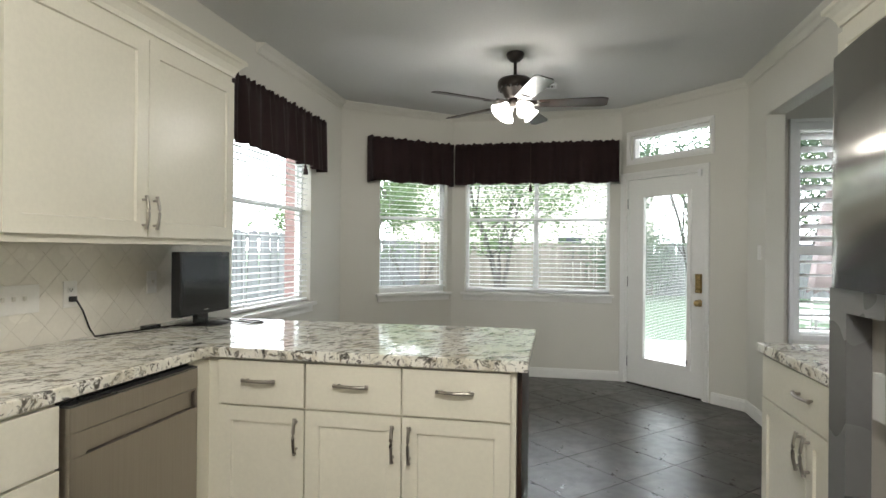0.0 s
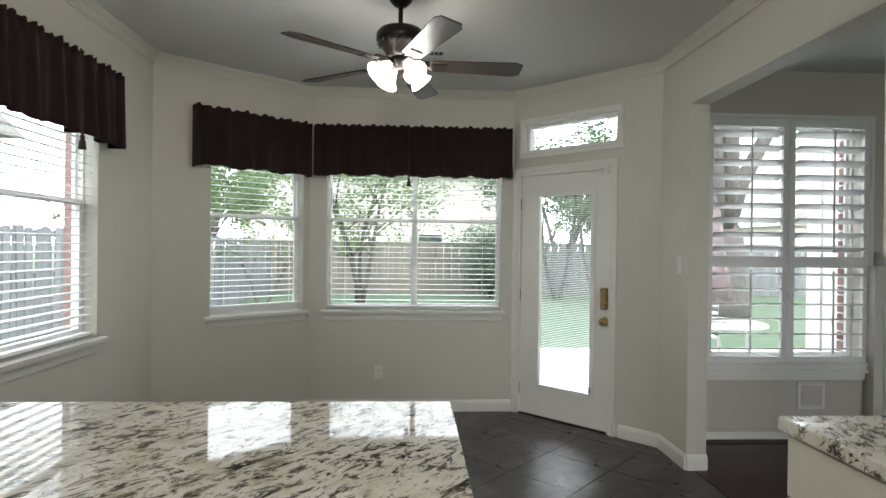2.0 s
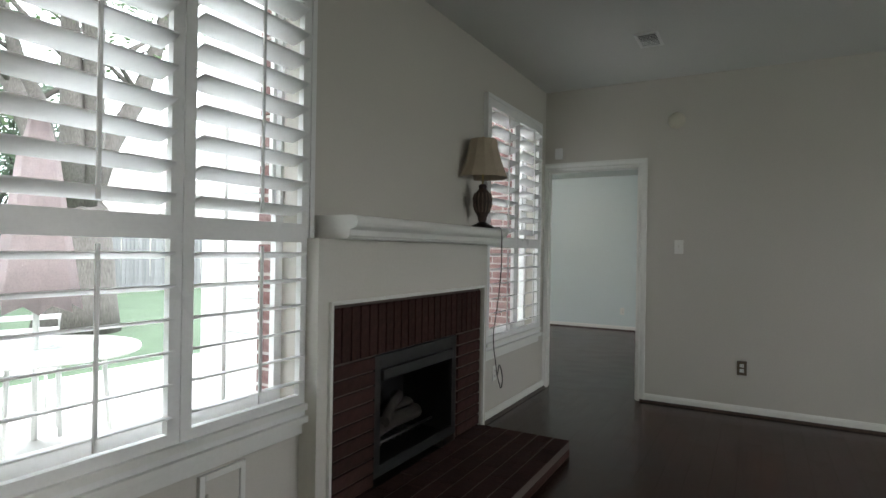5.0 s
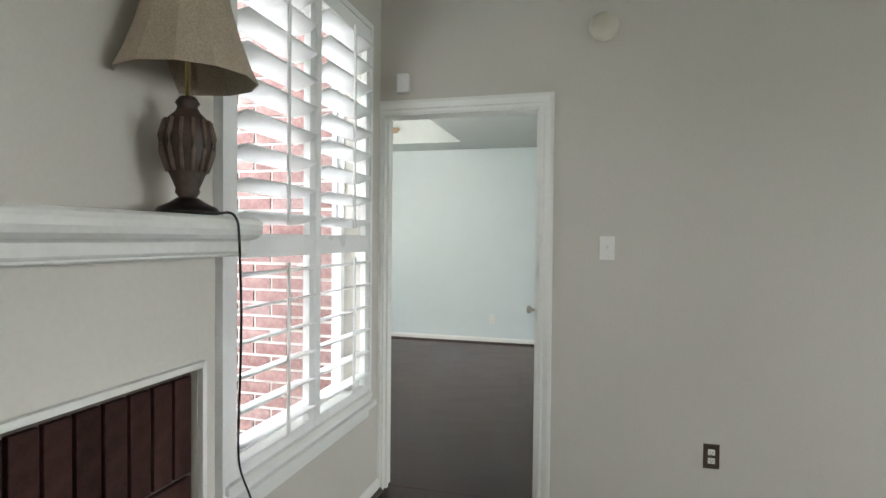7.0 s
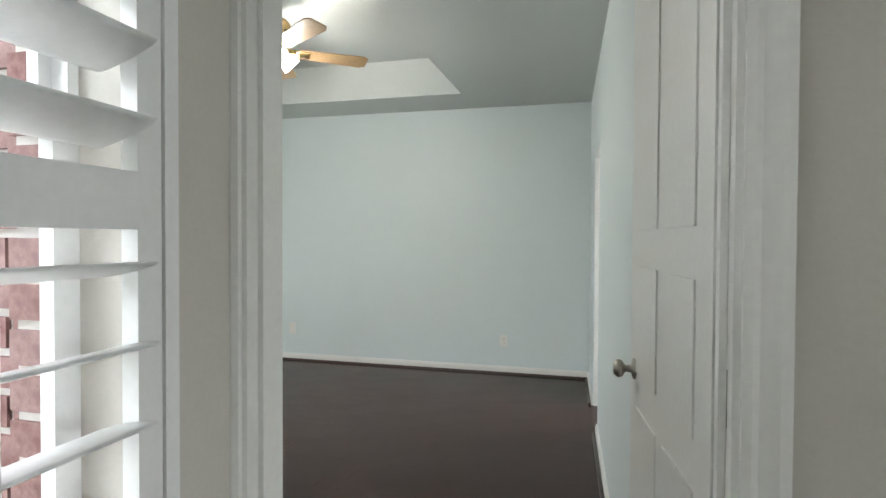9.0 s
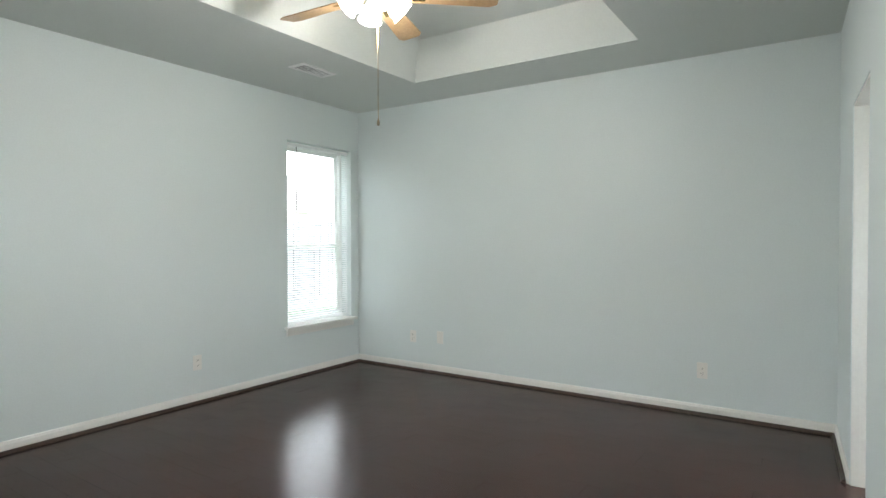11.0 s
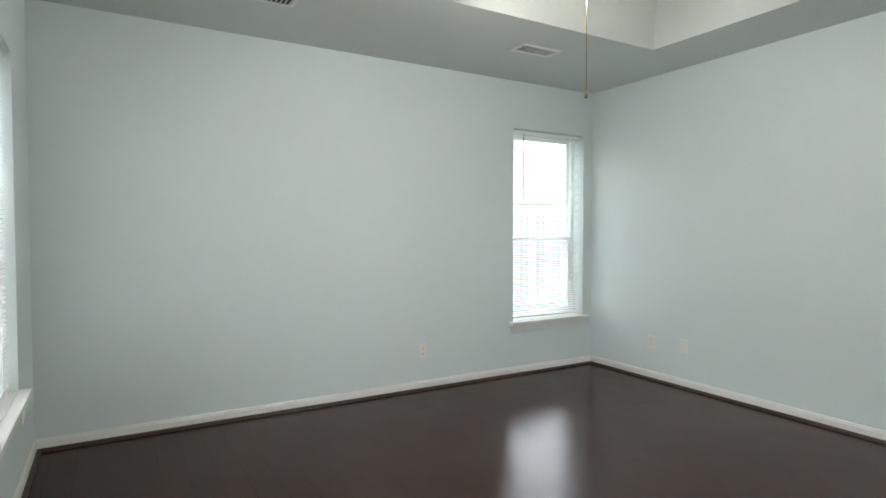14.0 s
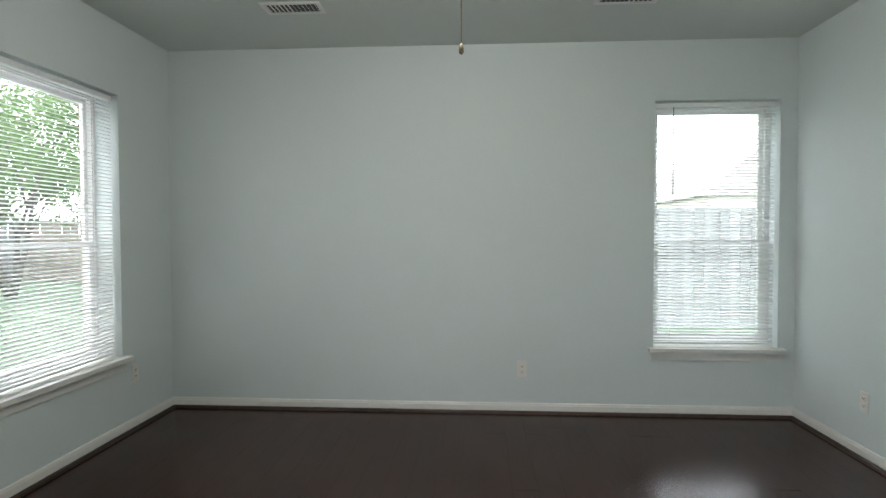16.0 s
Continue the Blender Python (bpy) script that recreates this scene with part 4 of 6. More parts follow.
def television():
    m = pose(-1.66, 3.0, 0.915, 0, 0, 93)
    t = thing("television", m, "small black flat television on the granite counter", "television")
    part("housing", boxes((-0.235, 0.235, -0.018, 0.030, 0.055, 0.385), (-0.15, 0.15, 0.030, 0.065, 0.10, 0.33), bevel=0.006), BLACK, t)
    part("screen", boxes((-0.208, 0.208, -0.0195, -0.0183, 0.105, 0.362)), SCREEN, t, "dark glossy screen")
    part("logo", boxes((-0.02, 0.02, -0.0192, -0.0183, 0.075, 0.080)), NICKEL, t)
    part("neck", boxes((-0.05, 0.05, 0.0, 0.03, 0.012, 0.06), bevel=0.004), BLACK, t)
    part("stand", lathe([(0, 0.001), (0.135, 0.001), (0.135, 0.006), (0.06, 0.016), (0, 0.018)], 28), BLACK, t)


television()
solid("power_cord", tube([(-1.868, 2.357, 1.10), (-1.84, 2.365, 1.09), (-1.83, 2.39, 1.04), (-1.825, 2.42, 0.96), (-1.815, 2.44, 0.921), (-1.80, 2.55, 0.919), (-1.76, 2.75, 0.919), (-1.72, 2.88, 0.919), (-1.71, 2.97, 0.919)], 0.004, 8), BLACK, "black power cord trailing along the counter", "cord")
solid("power_cord", tube([(-1.60, 3.10, 0.93), (-1.50, 3.08, 0.920), (-1.40, 3.05, 0.919), (-1.36, 3.10, 0.919), (-1.42, 3.16, 0.919), (-1.55, 3.17, 0.919)], 0.0035, 8), BLACK, "black cable looped behind the television", "cord")
solid("plug_adapter", boxes((-1.80, -1.76, 2.70, 2.80, 0.9165, 0.935), bevel=0.004), BLACK, "small black power adapter on the counter", "adapter")
solid("plug", boxes((-1.885, -1.852, 2.345, 2.369, 1.082, 1.106), bevel=0.003), BLACK, "black plug in the backsplash outlet", "plug", m=Matrix.Translation((0.014, 0, 0)))


def valance(m, s0, s1, z0, z1, y, label, seed, folds=9, mid_tassel=True):
    """A gathered curtain: ruffled heading, soft folds, uneven hem; returns along the ends."""
    v = thing("window_valance", m, label, "valance", "valances")
    rnd = random.Random(seed)
    n, rows = int((s1 - s0) * 70), 14
    ph = [rnd.uniform(0, 6.28) for _ in range(6)]
    bm = bmesh.new()
    grid = []
    for j in range(rows + 1):
        v_ = j / rows
        z = z1 + (z0 - z1) * v_
        row = []
        for i in range(n + 1):
            u = i / n
            s = s0 + (s1 - s0) * u
            k = folds * 6.283 * u
            amp = 0.006 + 0.016 * v_
            o = amp * (math.sin(k + ph[0] + 1.3 * math.sin(2.1 * k / folds + ph[1])) + 0.5 * math.sin(1.7 * k + ph[2]))
            if v_ < 0.12:
                o += 0.008 * math.sin(2.6 * k + ph[3])
            dz = 0.0
            if j == 0:
                dz = 0.007 * math.sin(2.6 * k + ph[4]) + 0.005 * math.sin(1.1 * k + ph[1]) + 0.003 * math.sin(4.1 * k)
            if v_ > 0.5:
                dz -= (v_ - 0.5) * 2 * (0.008 * math.sin(0.55 * k + ph[5]) + 0.004 * math.sin(1.7 * k + ph[3]))
            row.append(bm.verts.new((s, -y - o - 0.03 * v_ * 0.4, z + dz)))
        grid.append(row)
    for j in range(rows):
        for i in range(n):
            bm.faces.new((grid[j][i], grid[j + 1][i], grid[j + 1][i + 1], grid[j][i + 1])).smooth = True
    for side in (0, n):
        for j in range(rows):
            a, b = grid[j][side], grid[j + 1][side]
            c, d = bm.verts.new((a.co.x, -0.004, a.co.z)), bm.verts.new((b.co.x, -0.004, b.co.z))
            bm.faces.new((a, b, d, c))
    bmesh.ops.solidify(bm, geom=list(bm.faces), thickness=0.003)
    part("cloth", bm, FABRIC, v)
    part("rod", tube([(s0 + 0.01, -y + 0.02, z1 - 0.035), (s1 - 0.01, -y + 0.02, z1 - 0.035)], 0.008, 8), BRONZE, v)
    if mid_tassel is not False:
        s = s0 + (s1 - s0) * mid_tassel
        part("cord", tube([(s, -y - 0.035, z1 - 0.01), (s + 0.002, -y - 0.045, z0 + 0.02), (s + 0.002, -y - 0.045, z0 - 0.015)], 0.0045, 6), plain("twisted_cord", (0.06, 0.035, 0.03), 0.8), v)
        part("tassel", lathe([(0, 0.0), (0.010, -0.004), (0.013, -0.014), (0.009, -0.022), (0.016, -0.035), (0.019, -0.075), (0, -0.075)], 12, (s + 0.002, -y - 0.045, z0 - 0.012)), FABRIC, v)
    return v


valance(KF, 5.01, 6.51, 1.99, 2.43, 0.10, "dark brown gathered fabric valance with a tassel over the side window", 3, 9, 0.66)
valance(KA_, 0.27, 1.205, 2.00, 2.445, 0.10, "dark brown gathered fabric valance in the bay corner", 4, 5, False)
valance(KB_, 0.045, 1.725, 2.015, 2.445, 0.10, "dark brown gathered fabric valance with a tassel over the double window", 5, 11, 0.475)


def glazed_door():
    d = thing("door_1", KD_, "white exterior door with a tall glass lite, closed", "door", kind="structure")
    y0, y1 = 0.02, 0.062
    s0, s1 = 0.072, 0.888
    a, b, za, zb = 0.25, 0.745, 0.265, 1.866
    part("slab", boxes((s0, a, y0, y1, 0.012, 2.035), (b, s1, y0, y1, 0.012, 2.035), (a, b, y0, y1, 0.012, za), (a, b, y0, y1, zb, 2.035)), TRIM, d)
    lite = part("lite_frame", boxes((a - 0.028, a + 0.012, y0 - 0.014, y0 - 0.0005, za - 0.028, zb + 0.028), (b - 0.012, b + 0.028, y0 - 0.014, y0 - 0.0005, za - 0.028, zb + 0.028), (a + 0.012, b - 0.012, y0 - 0.014, y0 - 0.0005, za - 0.028, za + 0.012), (a + 0.012, b - 0.012, y0 - 0.014, y0 - 0.0005, zb - 0.012, zb + 0.028), bevel=0.005), TRIM, d)
    for yy in (y0 + 0.004, y1 - 0.008):
        g = part("pane", boxes((a, b, yy, yy + 0.003, za, zb)), GLASS, d, "clear glass")
        g.visible_shadow = False
    me = slat_mesh("slat", b - a - 0.03, 0.013, 0.0008, 8, 0.001)
    z = zb - 0.03
    while z > za + 0.02:
        part("slat", me, None, d, m=pose((a + b) / 2, (y0 + y1) / 2, z))
        z -= 0.0145
    part("blind_slider", boxes((b - 0.012, b - 0.002, y0 - 0.02, y0 - 0.0145, 0.285, 0.335), bevel=0.002), BLACK, d)
    lock = part("keypad_lock", boxes((0.826, 0.884, y0 - 0.028, y0 - 0.0005, 0.955, 1.125), bevel=0.006), BRASS, d, "brass keypad deadbolt")
    part("thumb_turn", boxes((0.840, 0.870, y0 - 0.045, y0 - 0.0285, 0.985, 0.995), bevel=0.003), BRASS, lock)
    part("lock_cover", boxes((0.832, 0.878, y0 - 0.033, y0 - 0.0285, 1.03, 1.118), bevel=0.002), BRASS, lock)
    part("knob", lathe([(0.0, 0.0), (0.032, 0.0), (0.032, 0.006), (0.012, 0.012), (0.012, 0.03), (0.025, 0.038), (0.028, 0.052), (0.018, 0.066), (0, 0.068)], 20), BRASS, d, "polished brass knob", m=pose(0.857, y0 - 0.0005, 0.865, 90, 0, 0))
    for z in (0.22, 1.02, 1.80):
        part("hinge", tube([(s0 - 0.006, y0 - 0.006, z - 0.05), (s0 - 0.006, y0 - 0.006, z + 0.05)], 0.006, 8), DSTEEL, d)
    part("jamb", boxes((0.051, 0.069, 0.0, 0.13, 0.0, 2.059), (0.891, 0.909, 0.0, 0.13, 0.0, 2.059), (0.069, 0.891, 0.0, 0.13, 2.041, 2.059)), TRIM, d)
    part("threshold", boxes((0.07, 0.89, 0.0, 0.13, 0.0, 0.011)), BRONZE, d)
    casing(d, 0.052, 0.908, 2.058, w=0.052)
    part("alarm_contact", boxes((0.86, 0.895, -0.036, -0.0185, 2.0, 2.06), bevel=0.003), WHITE, d)


glazed_door()


def transom():
    w = thing("window_8", KD_, "fixed transom window above the glazed door", "window", kind="structure")
    a, b, z0, z1 = 0.115, 0.955, 2.235, 2.475
    part("window_frame", boxes((a, a + 0.025, 0.03, 0.10, z0, z1), (b - 0.025, b, 0.03, 0.10, z0, z1), (a + 0.025, b - 0.025, 0.03, 0.10, z0, z0 + 0.025), (a + 0.025, b - 0.025, 0.03, 0.10, z1 - 0.025, z1)), WHITE, w)
    g = part("pane", boxes((a + 0.02, b - 0.02, 0.06, 0.064, z0 + 0.02, z1 - 0.02)), GLASS, w, "clear window glass")
    g.visible_shadow = False
    casing(w, a, b, z1, w=0.045, z0=z0, bottom=True)


transom()


def ceiling_fan(m, label, blade_mat, metal, lit, angle, drop, radius, glass_profile, chain, lamps, power, blades=5):
    """Canopy, downrod, motor, blades on arms, a light kit of glass bells and a pull chain; origin on the ceiling."""
    f = thing("ceiling_fan", m, label, "ceiling fan")
    part("canopy", lathe([(0, 0), (0.062, 0), (0.066, -0.012), (0.06, -0.035), (0.035, -0.062), (0.02, -0.068), (0, -0.068)], 28), metal, f)
    part("downrod", tube([(0, 0, -0.06), (0, 0, -drop - 0.01)], 0.0125, 10), metal, f)
    z = -drop
    motor = part("motor_housing", lathe([(0, z), (0.03, z), (0.045, z - 0.012), (0.115, z - 0.03), (0.128, z - 0.05), (0.128, z - 0.085), (0.108, z - 0.115), (0.09, z - 0.125), (0.075, z - 0.16), (0.06, z - 0.175), (0, z - 0.175)], 36), metal, f)
    for i in range(18):
        t = 2 * math.pi * i / 18
        part("vent_slot", boxes((-0.006, 0.006, -0.003, 0.003, -0.012, 0.012)), SOOT if metal is BRONZE else BRONZE, motor, m=Matrix.Rotation(t, 4, "Z") @ Matrix.Translation((0.1195, 0, z - 0.10)) @ pose(0, 0, 0, 0, 35, 90))
    zb = z - 0.21
    for i in range(blades):
        t = radians(angle) + 2 * math.pi * i / blades
        rot = Matrix.Rotation(t, 4, "Z") @ Matrix.Translation((0, 0, zb)) @ Matrix.Rotation(radians(-12), 4, "X")
        bm = bmesh.new()
        outline = []
        for k in range(13):
            u = k / 12
            x = 0.17 + (radius - 0.17) * u
            w = 0.052 + 0.020 * u
            if u > 0.93:
                w *= math.sqrt(max(0.0, 1 - ((u - 0.93) / 0.075) ** 2 * 0.6))
            outline.append((x, w))
        pts = outline + [(x, -w) for x, w in outline[::-1]]
        top = bm.faces.new([bm.verts.new((x, y, 0.003)) for x, y in pts])
        g = bmesh.ops.extrude_face_region(bm, geom=[top])
        bmesh.ops.translate(bm, vec=(0, 0, -0.006), verts=[q for q in g["geom"] if isinstance(q, bmesh.types.BMVert)])
        bmesh.ops.recalc_face_normals(bm, faces=bm.faces)
        bl = part("blade", bm, blade_mat, f, m=rot)
        part("blade_arm", boxes((0.075, 0.16, -0.012, 0.012, -0.012, 0.022), (0.16, 0.25, -0.032, 0.032, -0.008, -0.0035), bevel=0.002), metal, bl)
    kit = z - 0.175
    part("light_fitter", lathe([(0, kit), (0.05, kit), (0.055, kit - 0.02), (0.035, kit - 0.045), (0.03, kit - 0.06), (0, kit - 0.064)], 24), metal, f)
    for i in range(lamps):
        t = radians(angle + 32) + 2 * math.pi * i / lamps
        mm = Matrix.Rotation(t, 4, "Z") @ Matrix.Translation((0.055, 0, kit - 0.03)) @ Matrix.Rotation(radians(-48), 4, "Y")
        part("lamp_arm", tube([(0, 0, 0.02), (0, 0, -0.03)], 0.014, 10), metal, f, m=mm)
        bell = lathe(glass_profile, 22)
        part("glass_shade", bell, lit, f, "lit frosted glass bell", m=mm)
    if chain:
        part("pull_chain", tube([(0.02, 0.0, kit - 0.05), (0.021, 0.0, kit - 0.06 - chain)], 0.0016, 6), metal, f)
        part("chain_pull", lathe([(0, 0.0), (0.004, 0.0), (0.007, -0.012), (0.008, -0.03), (0, -0.036)], 10, (0.021, 0.0, kit - 0.06 - chain)), plain("chain_knob", (0.25, 0.2, 0.12), 0.4), f)
    if lit.name.startswith("lit"):
        lp = new(f.name + "_light", bpy.data.lights.new("fan_bulbs", "POINT"))
        lp.data.energy, lp.data.shadow_soft_size, lp.data.color = power, 0.09, (1.0, 0.965, 0.92)
        lp.matrix_world = m @ Matrix.Translation((0, 0, kit - 0.17))
    return f


BELL = [(0.0, -0.022), (0.024, -0.022), (0.03, -0.035), (0.034, -0.06), (0.045, -0.09), (0.064, -0.118), (0.058, -0.116), (0.0, -0.085)]
ceiling_fan(pose(-0.11, 4.44, H), "dark bronze ceiling fan with five dark blades and lit glass bells", WALNUT, BRONZE, LITGLASS, FAN_TURN, 0.165, 0.66, BELL, 0, 4, E_FAN)


def ceiling_vent(x, y, z, turn, w, l, label):
    v = thing("ceiling_vent", pose(x, y, z, 0, 0, turn), label, "vent", "ceiling vents")
    part("frame", boxes((-l / 2, -l / 2 + 0.022, -w / 2, w / 2, -0.008, -0.0005), (l / 2 - 0.022, l / 2, -w / 2, w / 2, -0.008, -0.0005), (-l / 2 + 0.022, l / 2 - 0.022, -w / 2, -w / 2 + 0.022, -0.008, -0.0005), (-l / 2 + 0.022, l / 2 - 0.022, w / 2 - 0.022, w / 2, -0.008, -0.0005)), WHITE, v)
    part("backing", boxes((-l / 2 + 0.022, l / 2 - 0.022, -w / 2 + 0.022, w / 2 - 0.022, -0.002, -0.0006)), plain("vent_shadow", (0.08, 0.08, 0.08), 0.8), v)
    n = int((l - 0.05) / 0.024)
    for i in range(n):
        x0 = -l / 2 + 0.03 + i * (l - 0.06) / (n - 1)
        part("fin", boxes((-0.0011, 0.0011, -w / 2 + 0.024, w / 2 - 0.024, -0.0034, 0.0034)), WHITE, v, m=pose(x0, 0, -0.0065, 0, 38 if i < n / 2 else -38, 0))
    return v


ceiling_vent(0.057, 5.33, H, 0, 0.13, 0.26, "white metal ceiling register in the kitchen")


def flush_light(x, y, label):
    l = thing("ceiling_light", pose(x, y, H), label, "ceiling light")
    part("pan", lathe([(0, -0.0005), (0.19, -0.0005), (0.19, -0.03), (0.17, -0.035), (0, -0.035)], 36), WHITE, l)
    part("diffuser", lathe([(0.165, -0.036), (0.16, -0.06), (0.12, -0.09), (0.06, -0.105), (0, -0.11)], 36), LITGLASS, l, "lit frosted glass dome")
    lp = new("kitchen_ceiling_bulb", bpy.data.lights.new("kitchen_ceiling_bulb", "POINT"))
    lp.data.energy, lp.data.shadow_soft_size, lp.data.color = E_KIT, 0.14, (1.0, 0.965, 0.91)
    lp.matrix_world = pose(x, y, H - 0.26)


flush_light(0.1, 0.2, "round flush kitchen ceiling light, lit")

# ---------------------------------------------------------------- living room
FP = Matrix.Translation((0, YN, 0))          # x along the wall, room at negative y


def fireplace():
    f = thing("fireplace", FP, "brick fireplace with a white painted surround and mantel shelf", "fireplace")
    x0, x1 = 3.37, 5.115
    bx0, bx1, bz = 3.47, 5.03, 1.010
    fx0, fx1, fz = 3.81, 4.70, 0.742
    # white surround: flat board with a stepped inner moulding, frieze up to the shelf
    part("surround", lattice((x0, bx0 - 0.012, bx1 + 0.012, x1), (0.0, bz + 0.012, 1.3215), [(bx0 - 0.012, bx1 + 0.012, 0.0, bz + 0.012)], -0.10, -0.0005), SURROUND, f)
    part("inner_moulding", boxes((bx0 - 0.03, bx0 - 0.0125, -0.118, -0.1005, 0.0, bz + 0.03), (bx1 + 0.0125, bx1 + 0.03, -0.118, -0.1005, 0.0, bz + 0.03), (bx0 - 0.0125, bx1 + 0.0125, -0.118, -0.1005, bz + 0.0125, bz + 0.03), bevel=0.004), TRIM, f)
    prof = [(0.1005, 1.322), (0.190, 1.322), (0.197, 1.326), (0.197, 1.331), (0.204, 1.333), (0.208, 1.338), (0.208, 1.362), (0.214, 1.366), (0.232, 1.370), (0.245, 1.380), (0.251, 1.394), (0.250, 1.408), (0.243, 1.419), (0.230, 1.426), (0.215, 1.428), (0.0, 1.428), (0.0, 1.322)]
    bm = bmesh.new()
    ra = [bm.verts.new((3.445, -o, z)) for o, z in prof]
    rb = [bm.verts.new((5.118, -o, z)) for o, z in prof]
    n = len(prof)
    for i in range(n):
        bm.faces.new((ra[i], ra[(i + 1) % n], rb[(i + 1) % n], rb[i]))
    bm.faces.new(ra)
    bm.faces.new(rb[::-1])
    bmesh.ops.recalc_face_normals(bm, faces=bm.faces)
    part("mantel_shelf", bm, TRIM, f, "moulded white mantel shelf")
    # brick legs, soldier course and hearth
    part("mortar_bed", boxes((bx0 - 0.011, fx0, -0.080, -0.001, 0.0, bz + 0.011), (fx1, bx1 + 0.011, -0.080, -0.001, 0.0, bz + 0.011), (fx0, fx1, -0.080, -0.001, fz, bz + 0.011)), DMORTAR, f)
    def brick_mesh(w, h, d):
        return mesh_of("brick", boxes((-w / 2, w / 2, -d, 0.0, -h / 2, h / 2), bevel=0.003), FIREBRICK)
    for a, b in ((bx0, fx0), (fx1, bx1)):
        w = b - a
        rows = 10
        ph = (fz - 0.012) / rows
        course = brick_mesh(w - 0.012, ph - 0.011, 0.016)
        for r in range(rows):
            part("brick", course, None, f, m=pose((a + b) / 2, -0.0795, 0.012 + ph * (r + 0.5)))
    nS = 22
    pw = (bx1 - bx0) / nS
    sol = brick_mesh(pw - 0.010, bz - fz - 0.012, 0.016)
    for i in range(nS):
        part("brick", sol, None, f, m=pose(bx0 + pw * (i + 0.5), -0.0795, (bz + fz) / 2))
    return f


fireplace()


def hearth():
    h = thing("hearth", FP, "low raised brick hearth on the dark floor", "hearth")
    x0, x1, y0, y1, z = 3.24, 4.98, -0.75, -0.121, 0.10
    part("mortar_bed", boxes((x0 + 0.004, x1 - 0.004, y0 + 0.004, y1, 0.0, z - 0.006)), DMORTAR, h)
    n, rows = 8, 6
    pw, pd = (x1 - x0) / n, (y1 - y0) / rows
    me = mesh_of("brick", boxes((-pw / 2 + 0.005, pw / 2 - 0.005, -pd / 2 + 0.005, pd / 2 - 0.005, 0.0, 0.055), bevel=0.004), FIREBRICK)
    hf = mesh_of("brick", boxes((-pw / 4 + 0.005, pw / 4 - 0.005, -pd / 2 + 0.005, pd / 2 - 0.005, 0.0, 0.055), bevel=0.004), FIREBRICK)
    for r in range(rows):
        y = y0 + pd * (r + 0.5)
        if r % 2 == 0:
            for i in range(n):
                part("brick", me, None, h, m=pose(x0 + pw * (i + 0.5), y, z - 0.055))
        else:
            part("brick", hf, None, h, m=pose(x0 + pw / 4, y, z - 0.055))
            for i in range(n - 1):
                part("brick", me, None, h, m=pose(x0 + pw * (i + 1), y, z - 0.055))
            part("brick", hf, None, h, m=pose(x1 - pw / 4, y, z - 0.055))
    low = mesh_of("brick", boxes((-pw / 2 + 0.005, pw / 2 - 0.005, -0.004, 0.03, 0.004, 0.048), bevel=0.003), FIREBRICK)
    for i in range(n):
        part("brick", low, None, h, m=pose(x0 + pw * (i + 0.5), y0 + 0.005, 0.0))
    side = mesh_of("brick", boxes((-0.004, 0.03, -0.10 + 0.005, 0.10 - 0.005, 0.004, 0.048), bevel=0.003), FIREBRICK)
    for i in range(3):
        part("brick", side, None, h, m=pose(x0 + 0.005, y0 + 0.11 + 0.2 * i, 0.0))


hearth()


def firebox():
    f = thing("fireplace_insert", FP, "black metal gas fireplace insert with logs and a grate", "fireplace insert")
    a, b, z0, z1 = 3.815, 4.695, 0.112, 0.737
    part("shell", boxes((a, b, 0.30, 0.32, z0, z1), (a, a + 0.02, -0.06, 0.30, z0, z1), (b - 0.02, b, -0.06, 0.30, z0, z1), (a + 0.02, b - 0.02, -0.06, 0.30, z0, z0 + 0.02), (a + 0.02, b - 0.02, -0.06, 0.30, z1 - 0.02, z1)), SOOT, f)
    part("front_frame", boxes((a + 0.002, a + 0.055, -0.085, -0.0605, z0 + 0.002, z1 - 0.002), (b - 0.055, b - 0.002, -0.085, -0.0605, z0 + 0.002, z1 - 0.002), (a + 0.055, b - 0.055, -0.085, -0.0605, z1 - 0.075, z1 - 0.002), (a + 0.055, b - 0.055, -0.085, -0.0605, z0 + 0.002, z0 + 0.06), bevel=0.003), SOOT, f)
    hood = boxes((a + 0.06, b - 0.06, -0.10, -0.055, z1 - 0.135, z1 - 0.078), bevel=0.01)
    part("hood", hood, SOOT, f)
    for i in range(9):
        part("grate_bar", tube([(a + 0.15 + i * 0.065, 0.02, z0 + 0.10), (a + 0.15 + i * 0.065, 0.20, z0 + 0.10)], 0.006, 6), SOOT, f)
    part("grate_rail", tube([(a + 0.12, 0.02, z0 + 0.115), (b - 0.12, 0.02, z0 + 0.115)], 0.008, 8), DSTEEL, f)
    bark = plain("charred_log", (0.045, 0.037, 0.032), 0.9, var=0.4, big=14)
    for p, q, r in (((a + 0.16, 0.08, z0 + 0.15), (b - 0.18, 0.10, z0 + 0.16), 0.045), ((a + 0.2, 0.16, z0 + 0.17), (b - 0.15, 0.18, z0 + 0.18), 0.05), ((a + 0.28, 0.05, z0 + 0.20), (b - 0.25, 0.19, z0 + 0.26), 0.035)):
        part("log", tube([p, tuple((u + v) / 2 + 0.01 for u, v in zip(p, q)), q], r, 10), bark, f)


firebox()


